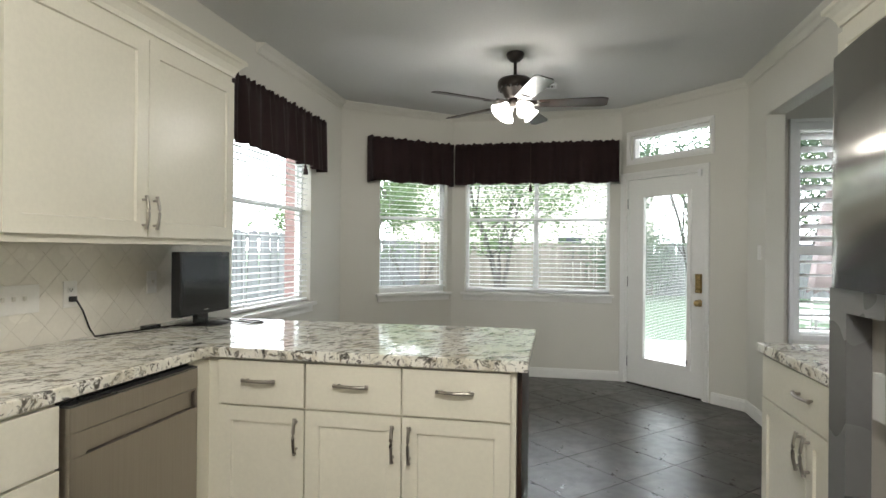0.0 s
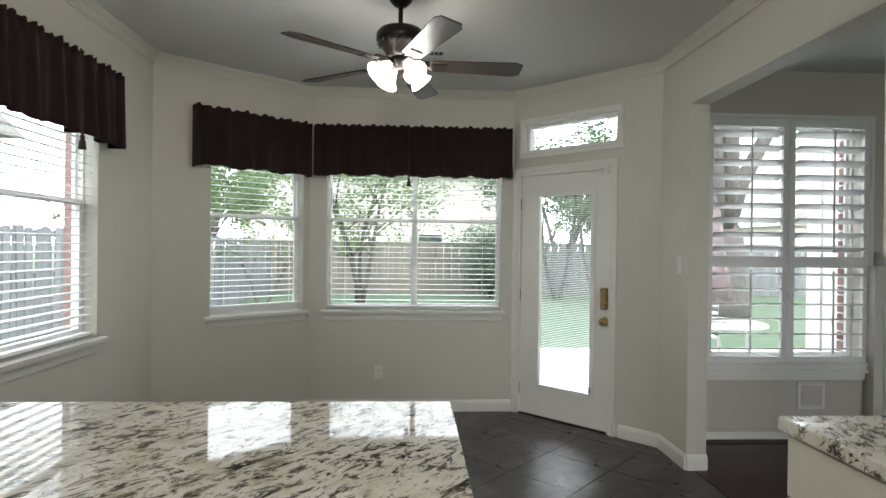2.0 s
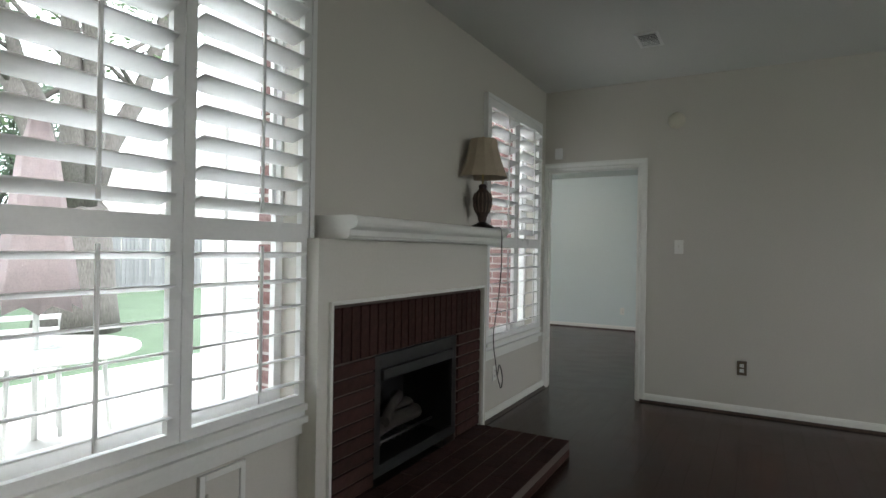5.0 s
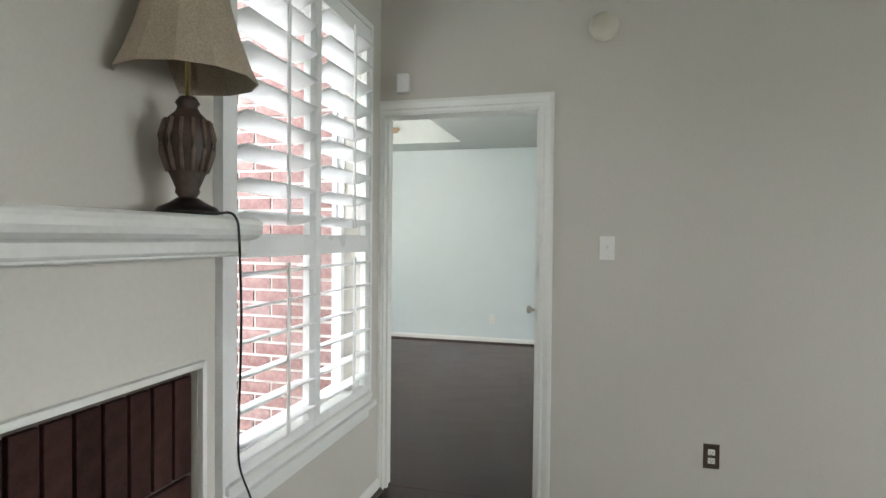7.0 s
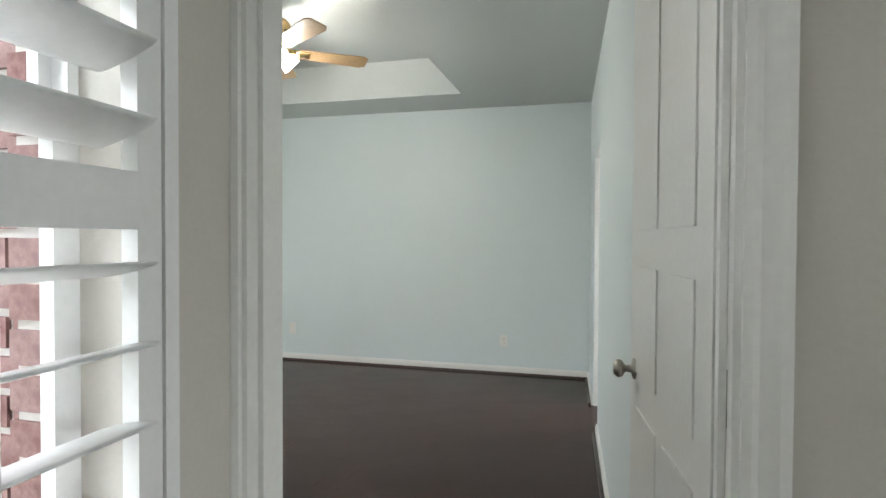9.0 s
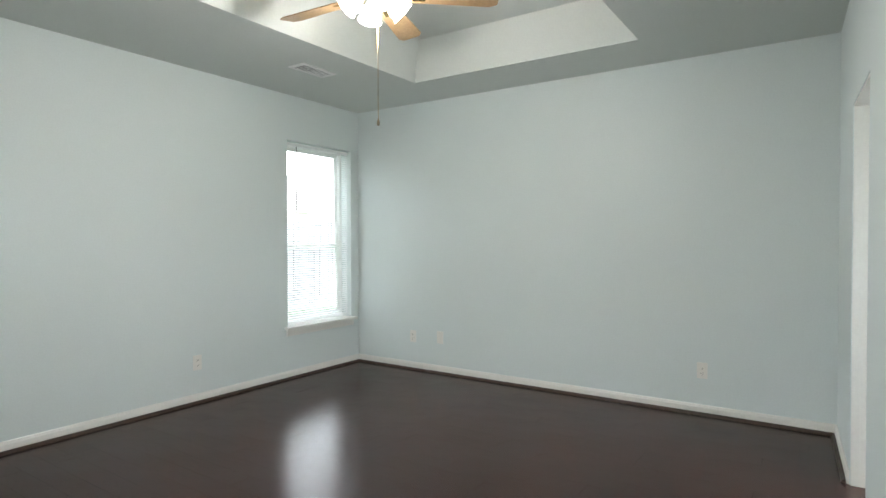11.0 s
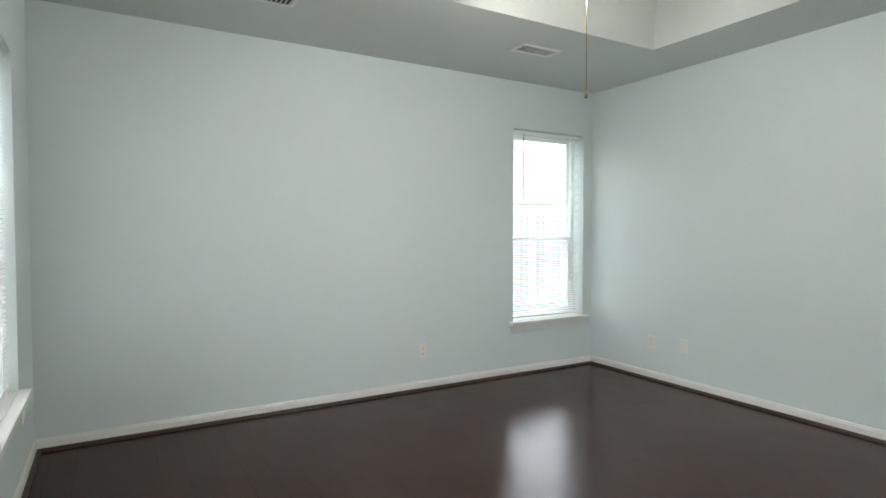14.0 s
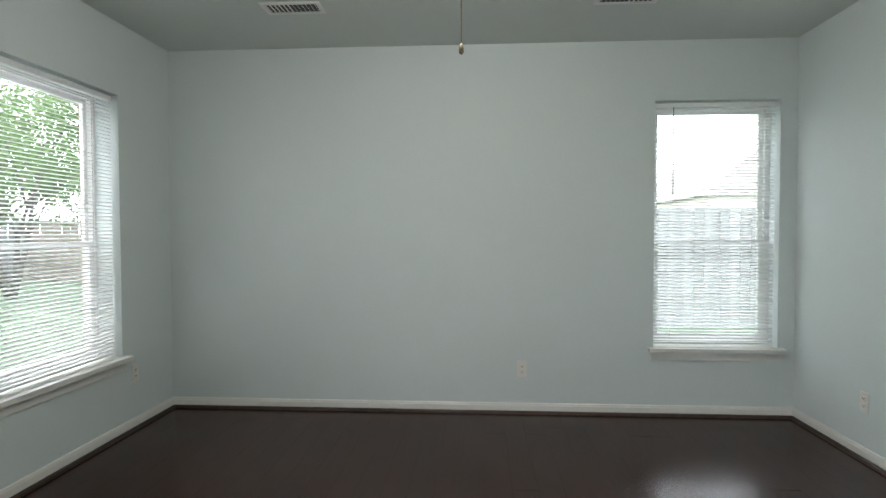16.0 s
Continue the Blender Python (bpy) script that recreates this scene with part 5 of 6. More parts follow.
def table_lamp():
    l = thing("table_lamp", pose(4.98, 5.38, 1.4285), "carved dark wooden lamp with beige shade on the mantel", "lamp")
    part("base", lathe([(0, 0), (0.075, 0), (0.078, 0.008), (0.07, 0.02), (0.045, 0.032), (0.025, 0.045), (0, 0.046)], 28), BRONZE, l)
    part("body", lathe([(0.02, 0.044), (0.03, 0.058), (0.028, 0.068), (0.045, 0.11), (0.060, 0.16), (0.062, 0.20), (0.052, 0.24), (0.03, 0.262), (0.024, 0.275), (0.03, 0.285), (0.02, 0.30), (0, 0.302)], 28), plain("carved_wood", (0.06, 0.038, 0.028), 0.55, var=0.5, big=30), l)
    rib = mesh_of("rib", tube([(0.047, 0, 0.11), (0.0635, 0, 0.16), (0.0655, 0, 0.20), (0.054, 0, 0.24)], 0.005, 6), plain("rib_wood", (0.16, 0.11, 0.08), 0.5, var=0.3, big=40))
    for i in range(14):
        part("rib", rib, None, l, m=Matrix.Rotation(2 * math.pi * i / 14, 4, "Z"))
    part("neck", tube([(0, 0, 0.30), (0, 0, 0.60)], 0.006, 8), BRASS, l)
    prof = [(0.172, 0.0), (0.150, 0.05), (0.125, 0.12), (0.105, 0.19), (0.092, 0.26), (0.088, 0.26), (0.101, 0.19), (0.121, 0.12), (0.146, 0.05), (0.168, 0.0)]
    bm = lathe([(r, z + 0.345) for r, z in prof] + [(0.172, 0.345)], 12)
    for fc in bm.faces:
        fc.smooth = False
    part("shade", bm, SHADE, l, "beige pleated fabric shade")
    part("finial", lathe([(0, 0.0), (0.008, 0.004), (0.01, 0.014), (0, 0.024)], 12, (0, 0, 0.605)), BRASS, l)


table_lamp()
def smooth_line(pts, k=6):
    """Catmull-Rom points through a hanging line."""
    p = [Vector(q) for q in [pts[0]] + pts + [pts[-1]]]
    out = []
    for a, b, c, d in zip(p, p[1:], p[2:], p[3:]):
        for i in range(k):
            t = i / k
            out.append(tuple(0.5 * (2 * b + (c - a) * t + (2 * a - 5 * b + 4 * c - d) * t * t + (3 * b - a - 3 * c + d) * t ** 3)))
    return out + [tuple(p[-1])]


solid("lamp_cord", tube(smooth_line([(4.94, 5.33, 1.433), (4.965, 5.285, 1.433), (4.98, 5.252, 1.434), (4.988, 5.240, 1.415), (4.993, 5.239, 1.39), (5.002, 5.242, 1.33), (5.02, 5.25, 1.18), (5.06, 5.28, 1.02), (5.11, 5.32, 0.86), (5.20, 5.38, 0.70), (5.32, 5.43, 0.56), (5.42, 5.455, 0.42), (5.46, 5.46, 0.33), (5.52, 5.47, 0.40), (5.56, 5.46, 0.30), (5.53, 5.46, 0.22), (5.49, 5.48, 0.345)]), 0.0034, 8), BLACK, "dark lamp cord hanging from the mantel to an outlet", "cord")
outlet(LN, 3.69, 0.34, "white duplex outlet below the window with a cord plugged in", group="living outlets")


def access_hatch():
    h = thing("wall_hatch", LN, "small white painted access hatch with a raised frame", "hatch")
    s0, s1, z0, z1 = 1.05, 1.26, 0.245, 0.445
    part("door", boxes((s0 + 0.025, s1 - 0.025, -0.010, -0.0005, z0 + 0.025, z1 - 0.025), bevel=0.002), WALL_L, h)
    part("frame", boxes((s0, s0 + 0.024, -0.018, -0.0005, z0, z1), (s1 - 0.024, s1, -0.018, -0.0005, z0, z1), (s0 + 0.024, s1 - 0.024, -0.018, -0.0005, z1 - 0.024, z1), (s0 + 0.024, s1 - 0.024, -0.018, -0.0005, z0, z0 + 0.024), bevel=0.003), TRIM, h)
    part("latch", boxes((s0 + 0.03, s0 + 0.04, -0.016, -0.0105, 0.33, 0.37), bevel=0.001), NICKEL, h)


access_hatch()
# bedroom doorway
def bedroom_door():
    d = thing("door_2", LE, "white panelled bedroom door, open into the bedroom", "door", kind="structure")
    a, b, zt = 0.03, 0.88, 2.04
    part("jamb", boxes((a, a + 0.016, 0.0, 0.124, 0.0, zt), (b - 0.016, b, 0.0, 0.124, 0.0, zt), (a + 0.016, b - 0.016, 0.0, 0.124, zt - 0.016, zt)), TRIM, d)
    part("stop", boxes((a + 0.0165, a + 0.028, 0.035, 0.06, 0.0, zt - 0.017), (b - 0.028, b - 0.0165, 0.035, 0.06, 0.0, zt - 0.017)), TRIM, d)
    casing(d, a + 0.005, b - 0.005, zt - 0.005, w=0.065)
    # leaf, hinged on the far jamb and swung against the recess; local x runs south, y east
    lf = Matrix.Translation((b - 0.02, 0.124, 0)) @ Matrix.Rotation(radians(6.5), 4, "Z")
    bm = boxes((0.0, 0.035, 0.002, 0.745, 0.008, 2.02))
    leaf = part("leaf", bm, TRIM, d, m=lf)
    for s0, s1 in ((-0.0045, 0.002), (0.033, 0.0395)):
        for y0, y1, z0, z1 in ((0.10, 0.34, 1.32, 1.90), (0.41, 0.65, 1.32, 1.90), (0.10, 0.34, 0.92, 1.22), (0.41, 0.65, 0.92, 1.22), (0.10, 0.34, 0.2, 0.82), (0.41, 0.65, 0.2, 0.82)):
            part("raised_panel", boxes((s0, s1, y0, y1, z0, z1), bevel=0.0015), TRIM, leaf)
    for s, r in ((0.0, -90), (0.035, 90)):
        part("knob", lathe([(0.0, 0.0), (0.03, 0.0), (0.03, 0.005), (0.011, 0.01), (0.011, 0.028), (0.024, 0.036), (0.027, 0.048), (0.018, 0.06), (0, 0.062)], 18), NICKEL, leaf, "brushed nickel knob", m=pose(s, 0.685, 0.92, 0, r, 0))
    for z in (0.25, 1.05, 1.82):
        part("hinge", boxes((b - 0.0165, b - 0.0155, 0.03, 0.098, z - 0.045, z + 0.045)), NICKEL, d)
    part("strike_plate", boxes((b - 0.0175, b - 0.0165, 0.062, 0.085, 0.90, 0.95)), DSTEEL, d)


bedroom_door()
outlet(LE, 1.20, 1.335, "white light switch beside the bedroom doorway", "switch", group="living outlets")
outlet(LE, 1.68, 0.372, "dark bronze outlet plate low on the wall", plate=plain("bronze_plate", (0.15, 0.12, 0.09), 0.35, 0.8), group="living outlets")
solid("motion_sensor", boxes((0.125, 0.19, -0.045, -0.0005, 2.135, 2.235), bevel=0.012), WHITE, "small white motion sensor above the doorway", "sensor", m=LE)
solid("smoke_detector", lathe([(0, 0), (0.068, 0), (0.07, 0.012), (0.055, 0.034), (0.02, 0.04), (0, 0.04)], 32), plain("aged_white", (0.62, 0.58, 0.48), 0.4), "round off-white smoke detector on the wall", "smoke detector", m=Matrix(((0, 0, -1, XE - 0.0005), (-1, 0, 0, 4.35), (0, 1, 0, 2.40), (0, 0, 0, 1))))
ceiling_vent(5.62, 4.42, H, 0, 0.16, 0.28, "white metal ceiling register in the living room")
LIVFAN_GLASS = [(0.0, -0.022), (0.024, -0.022), (0.034, -0.06), (0.05, -0.10), (0.046, -0.10), (0.0, -0.08)]
fan_l = ceiling_fan(pose(4.05, 2.72, H), "dark ceiling fan over the living room, unlit", WALNUT, BRONZE, plain("unlit_glass", (0.7, 0.68, 0.62), 0.3), 75, 0.16, 0.66, LIVFAN_GLASS, 0, 3, 0)

# ---------------------------------------------------------------- bedroom
GB = [(0.0, -0.022), (0.022, -0.022), (0.03, -0.04), (0.048, -0.06), (0.056, -0.085), (0.05, -0.105), (0.062, -0.12), (0.056, -0.12), (0.0, -0.09)]
ceiling_fan(pose(8.865, 6.83, HB + 0.27), "brass ceiling fan with light wooden blades and lit glass tulips", OAK, BRASS, GOLDGLASS, 20, 0.14, 0.62, GB, 0.585, 4, E_BEDFAN)
ceiling_vent(7.88, 8.24, HB, 0, 0.16, 0.34, "white metal ceiling register in the bedroom")
ceiling_vent(9.76, 8.22, HB, 0, 0.16, 0.34, "white metal ceiling register in the bedroom")
outlet(NB, 9.24 - BW, 0.31, "white duplex outlet low on the bedroom wall", group="bedroom outlets")
outlet(EB, BN - 8.245, 0.32, "white duplex outlet low on the bedroom wall", group="bedroom outlets")
outlet(EB, BN - 7.932, 0.335, "white blank cover plate low on the bedroom wall", "plate", group="bedroom outlets")
outlet(EB, BN - 5.68, 0.315, "white duplex outlet low on the bedroom wall", group="bedroom outlets")
outlet(WB, 8.50 - YN - 0.02, 0.36, "white duplex outlet beside the bedroom window", group="bedroom outlets")
sd = thing("door_3", SB, "white painted door lining of a narrow doorway", "doorway", kind="structure")
part("jamb", boxes((0.831, 0.845, 0.004, 0.20, 0.0, 1.929), (1.485, 1.499, 0.004, 0.20, 0.0, 1.929), (0.845, 1.485, 0.004, 0.20, 1.915, 1.929)), TRIM, sd)
part("stop", boxes((0.8455, 0.857, 0.09, 0.125, 0.0, 1.914), (1.473, 1.4845, 0.09, 0.125, 0.0, 1.914), (0.857, 1.473, 0.09, 0.125, 1.903, 1.9145)), TRIM, sd)

# ---------------------------------------------------------------- outdoors
solid("ground", boxes((-400, 400, -400, 400, -0.60, -0.22)), GRASS, "mown green lawn", "ground", "structure")
solid("patio", boxes((0.9, 6.5, 6.0, 10.2, -0.2195, -0.14), bevel=0.01), CONCRETE, "pale concrete patio slab behind the house", "patio", "structure")
solid("exterior_apron", boxes((-2.1, 11.4, -1.9, 5.66, -0.2, -0.121)), CONCRETE, "concrete house slab", "slab", "structure")
solid("exterior_slab", boxes((-2.0, 1.9, 5.66, 6.45, -0.2, -0.121)), CONCRETE, "concrete slab under the bay", "slab", "structure")
solid("bedroom_slab", boxes((6.5, 11.4, 5.66, 9.2, -0.2, -0.121)), CONCRETE, "concrete slab under the bedroom", "slab", "structure")


def brick_wall(name, m, length, z0, z1, openings, label, pieces_from=None):
    """Running bond of single bricks on a mortar bed, in local x along, outward y."""
    w = thing(name, m, label, "brick wall", kind="structure")
    L, hgt = 0.205, 0.072
    cuts = sorted({0.0, length, *[s for o in openings for s in o[:2]]})
    bed = bmesh.new()
    for a, b in zip(cuts, cuts[1:]):
        z = z0
        for o in sorted([o for o in openings if o[0] < (a + b) / 2 < o[1]], key=lambda o: o[2]):
            if o[2] > z:
                add_box(bed, a, b, 0.0, 0.03, z, o[2])
            z = o[3]
        if z < z1:
            add_box(bed, a, b, 0.0, 0.03, z, z1)
    part("mortar_bed", bed, MORTAR, w)
    full = mesh_of("brick", boxes((-L / 2 + 0.008, L / 2 - 0.008, 0.028, 0.040, -hgt / 2 + 0.008, hgt / 2 - 0.008)), EXTBRICK)
    count = 0
    rest = bmesh.new()
    r = 0
    z = z0 + hgt / 2
    while z < z1 - hgt / 2 + 0.001:
        s = (0.0 if r % 2 else -L / 2)
        while s < length:
            a, b = max(s, 0.0), min(s + L, length)
            spans = [(a, b)]
            for o in openings:
                if o[2] - hgt / 2 < z < o[3] + hgt / 2:
                    nxt = []
                    for p, q in spans:
                        if q <= o[0] or p >= o[1]:
                            nxt.append((p, q))
                        else:
                            if p < o[0]:
                                nxt.append((p, o[0]))
                            if q > o[1]:
                                nxt.append((o[1], q))
                    spans = nxt
            for p, q in spans:
                if q - p < 0.03:
                    continue
                near = count < 290 and (pieces_from is None or pieces_from[0] <= (p + q) / 2 <= pieces_from[1]) and 0.4 < z < 2.3
                if near and abs((q - p) - L) < 1e-4:
                    part("brick", full, None, w, m=pose((p + q) / 2, 0, z))
                    count += 1
                else:
                    add_box(rest, p + 0.008, q - 0.008, 0.028, 0.040, z - hgt / 2 + 0.008, z + hgt / 2 - 0.008)
            s += L
        z += hgt
        r += 1
    ro = part("brick_rest", rest, EXTBRICK, w)
    ro["kind"] = "stuff"
    return w


# bedroom wing, seen from the living room window
BXW = Matrix(((0, -1, 0, BW - 0.2205), (1, 0, 0, 5.665), (0, 0, 1, 0), (0, 0, 0, 1)))
brick_wall("wall_brick_wing", BXW, BN + 0.2 - 5.665, -0.14, 2.9, [(6.64 - 5.665, 8.38 - 5.665, 0.49, 2.10)], "red-brown brick outside wall of the bedroom wing", (0.0, 1.2))
# outside of the bay beside the kitchen side window
solid("brick_pier", boxes((-2.42, -2.30, 5.40, 5.54, -0.22, 2.9)), EXTBRICK, "red brick pier outside the kitchen window", "pier", "structure")


def brick_reveal(x, y0, y1, z0, z1, label):
    """A brick return at the side of a window, one brick to a course."""
    r = thing("wall_brick_reveal", Matrix.Identity(4), label, "brick wall", kind="structure")
    part("mortar_bed", boxes((x - 0.045, x + 0.045, y0, y1, z0, z1)), MORTAR, r)
    me = mesh_of("brick", boxes((-0.053, 0.053, y0 - 0.001, y1 + 0.008, -0.028, 0.028)), EXTBRICK)
    z = z0 + 0.036
    while z < z1:
        part("brick", me, None, r, m=pose(x, 0, z))
        z += 0.072


for xr in (2.10, 3.40, 5.23, 6.43):
    brick_reveal(xr, 5.6605, 5.735, -0.14, 2.75, "brick return beside the living room window")


def eave(m, s0, s1, y0, out, label):
    e = thing("roof_eave", m, label, "eave", kind="structure")
    part("soffit", boxes((s0, s1, y0, out, 2.63, 2.65)), SIDING, e)
    part("fascia", boxes((s0, s1, out + 0.0005, out + 0.025, 2.60, 2.80)), SIDING, e)
    part("roof_edge", boxes((s0, s1, y0, out + 0.06, 2.801, 2.84)), ROOF, e)


eave(KD_, -0.2, 1.2, 0.1305, 0.62, "pale roof eave above the patio door")
eave(KB_, 0.1, 1.9, 0.1505, 0.62, "pale roof eave above the bay")


def picket_fence(name, p0, p1, height, mat, label, seed, lean=0.02, near=False):
    f = thing(name, wall_frame(p0, p1), label, "fence", "yard fences")
    rnd = random.Random(seed)
    length = (Vector(p1) - Vector(p0)).length
    w = 0.14
    meshes = [mesh_of("picket", boxes((-w / 2 + 0.003, w / 2 - 0.003, -0.009, 0.009, 0.0, height + d)), mat) for d in (0.0, 0.012, -0.015)]
    n = min(int(length / w), 260)
    for i in range(n):
        part("picket", meshes[rnd.randrange(3)], None, f, m=pose(w * (i + 0.5), rnd.uniform(-0.006, 0.006), -0.22, rnd.uniform(-0.8, 0.8), rnd.uniform(-lean, lean) * 40, 0))
    for z in (0.15, height * 0.5, height - 0.35):
        part("rail", boxes((0.0, n * w, 0.012, 0.05, z, z + 0.09)), mat, f)
    return f


picket_fence("wooden_fence", (-5.0, 21.5), (3.6, 21.5), 1.85, FENCEW, "weathered cedar picket fence across the back yard", 1)
picket_fence("wooden_fence", (3.6, 21.5), (24.0, 21.5), 1.85, FENCEG, "grey weathered picket fence across the back yard", 9)
picket_fence("wooden_fence", (-5.0, -3.0), (-5.0, 21.4), 1.85, FENCEG, "grey weathered picket fence along the side yard", 2, 0.05)
picket_fence("wooden_fence", (11.0, 14.0), (17.8, 14.0), 1.85, FENCEG, "grey weathered picket fence behind the bedroom", 6, 0.03)


def leaf_cloud(bm, rnd, centre, rad, n, size):
    for _ in range(n):
        while True:
            p = Vector((rnd.uniform(-1, 1), rnd.uniform(-1, 1), rnd.uniform(-1, 1)))
            if 0.15 < p.length < 1:
                break
        p = Vector(centre) + Vector((p.x * rad[0], p.y * rad[1], p.z * rad[2]))
        a = Vector((rnd.gauss(0, 1), rnd.gauss(0, 1), rnd.gauss(0, 0.6))).normalized()
        b = a.orthogonal().normalized()
        k = size * rnd.uniform(0.6, 1.4)
        bm.faces.new([bm.verts.new(p + a * k), bm.verts.new(p + b * k * 0.42), bm.verts.new(p - a * k), bm.verts.new(p - b * k * 0.42)])


def tree(x, y, h, spread, seed, leaf, label, stems=3, size=0.055, density=1.0, lean=0.22, thick=1.0, bole=0.0):
    t = thing("tree", pose(x, y, -0.22), label, "tree", "yard trees")
    rnd = random.Random(seed)
    trunk = []
    ends = []
    if bole:
        trunk.append(tube([(0, 0, 0), (0.02, 0, 0.25 * bole), (0.05, 0, 0.6 * bole), (0.03, 0, bole), (0.0, 0, bole + 0.35)], 0.68, 18, 0.34))
    for s in range(stems):
        a = 2 * math.pi * s / stems + rnd.uniform(-0.4, 0.4)
        p = Vector(((0.06 + 0.06 * bole) * math.cos(a), (0.06 + 0.06 * bole) * math.sin(a), bole))
        d = Vector((lean * math.cos(a), lean * math.sin(a), 1)).normalized()
        pts = [p.copy()]
        for k in range(5):
            d = (d + Vector((rnd.uniform(-0.18, 0.18), rnd.uniform(-0.18, 0.18), 0.05))).normalized()
            p = p + d * h * 0.13
            pts.append(p.copy())
        trunk.append(tube(pts, 0.075 * thick * h / 5, 8, 0.03 * thick * h / 5))
        for b in range(5):
            q = pts[2 + b % 4]
            a2 = rnd.uniform(0, 6.28)
            e = q + Vector((math.cos(a2) * spread * rnd.uniform(0.35, 0.8), math.sin(a2) * spread * rnd.uniform(0.35, 0.8), h * rnd.uniform(0.10, 0.32)))
            m_ = (q + e) / 2 + Vector((0, 0, 0.12))
            trunk.append(tube([q, m_, e], 0.028 * h / 5, 6, 0.010 * h / 5))
            ends.append(e)
    part("trunk", merge(*trunk), BARK, t)
    bm = bmesh.new()
    for e in ends:
        for _ in range(3):
            c = e + Vector((rnd.gauss(0, spread * 0.22), rnd.gauss(0, spread * 0.22), rnd.gauss(0.1, h * 0.06)))
            r = spread * rnd.uniform(0.22, 0.42)
            leaf_cloud(bm, rnd, c, (r, r, r * 0.7), int(120 * density), size)
    cr = part("crown", bm, leaf, t)
    return t


tree(-1.5, 17.0, 5.4, 2.3, 11, LEAF, "multi-stemmed green crape myrtle in the lawn", 4, 0.065, 0.95, lean=0.15, thick=0.85)
tree(4.7, 19.8, 5.6, 1.5, 12, LEAF, "slender pale-barked tree near the fence", 2, 0.07, 0.5)
tree(5.9, 19.5, 5.4, 1.4, 13, LEAF, "slender pale-barked tree near the fence", 2, 0.07, 0.5)
tree(-6.8, 19.0, 5.6, 2.2, 14, LEAF, "leafy tree beyond the side fence", 3, 0.08, 1.0)
tree(6.9, 13.9, 9.0, 3.6, 22, LEAF, "large old tree with a stout grey trunk beyond the patio", 5, 0.09, 0.9, lean=0.5, thick=1.5, bole=2.1)
tree(9.0, 23.5, 7.0, 3.0, 16, LEAFD, "tall leafy tree beyond the fence", 3, 0.11, 1.1)
tree(6.4, 25.5, 8.0, 3.2, 41, LEAFD, "tall leafy tree beyond the fence", 3, 0.12, 1.3)
tree(-3.9, 16.0, 3.0, 0.9, 33, LEAF, "small bare pale sapling leaning by the side fence", 2, 0.05, 0.12, lean=0.5, thick=0.8)
tree(-8.5, 24.5, 7.5, 3.2, 18, LEAF, "tall leafy tree beyond the fence", 3, 0.12, 1.0)
tree(-11.0, 10.0, 7.0, 2.8, 19, LEAF, "tall leafy tree beyond the side fence", 3, 0.11, 1.0)


def bush(x, y, r, h, seed, label):
    b = thing("bush", pose(x, y, -0.22), label, "bush")
    rnd = random.Random(seed)
    part("stems", merge(*[tube([(0, 0, 0), (0.2 * r * math.cos(a), 0.2 * r * math.sin(a), h * 0.4), (0.5 * r * math.cos(a), 0.5 * r * math.sin(a), h * 0.7)], 0.03, 6, 0.012) for a in (0, 1.3, 2.6, 3.9, 5.2)]), BARK, b)
    bm = bmesh.new()
    for _ in range(80):
        a = rnd.uniform(0, 6.28)
        k = rnd.uniform(0, 0.62)
        leaf_cloud(bm, rnd, (r * k * math.cos(a), r * k * math.sin(a), h * rnd.uniform(0.2, 0.82)), (r * 0.42, r * 0.42, h * 0.2), 90, 0.06)
    part("foliage", bm, LEAFD, b)


bush(2.5, 20.0, 2.0, 2.8, 31, "round dark green shrub before the fence")


def neighbour(x, y, w, d, wall_h, roof_h, turn, label, gable=True):
    n = thing("house", pose(x, y, -0.22, 0, 0, turn), label, "house", "neighbouring houses")
    part("wall", boxes((-w / 2, w / 2, -d / 2, d / 2, 0.0, wall_h)), SIDING, n)
    bm = bmesh.new()
    o = 0.35
    v = [bm.verts.new(p) for p in ((-w / 2 - o, -d / 2 - o, wall_h - 0.1), (w / 2 + o, -d / 2 - o, wall_h - 0.1), (w / 2 + o, d / 2 + o, wall_h - 0.1), (-w / 2 - o, d / 2 + o, wall_h - 0.1), (0, -d / 2 - o, wall_h + roof_h), (0, d / 2 + o, wall_h + roof_h))]
    for f in ((0, 4, 5, 3), (1, 2, 5, 4), (0, 1, 4), (2, 3, 5), (0, 3, 2, 1)):
        bm.faces.new([v[i] for i in f])
    bmesh.ops.recalc_face_normals(bm, faces=bm.faces)
    part("roof", bm, ROOF, n)
    for sx in (-0.25, 0.2):
        wd = part("window", boxes((w * sx - 0.6, w * sx + 0.6, -d / 2 - 0.03, -d / 2 - 0.002, 1.0, 2.3)), plain("far_window", (0.05, 0.06, 0.07), 0.1), n)
        part("frame", boxes((w * sx - 0.68, w * sx + 0.68, -d / 2 - 0.05, -d / 2 - 0.031, 2.3, 2.38), (w * sx - 0.68, w * sx + 0.68, -d / 2 - 0.05, -d / 2 - 0.031, 0.92, 1.0)), WHITE, wd)


neighbour(23.0, 33.0, 10, 10, 3.0, 4.6, 0, "neighbouring house with a pale gable behind the fence")
neighbour(-2.0, 36.0, 14, 10, 5.4, 3.0, 0, "two-storey neighbouring house behind the trees")
neighbour(-14.6, 8.0, 14, 10, 4.2, 3.4, 90, "neighbouring house beyond the side fence")


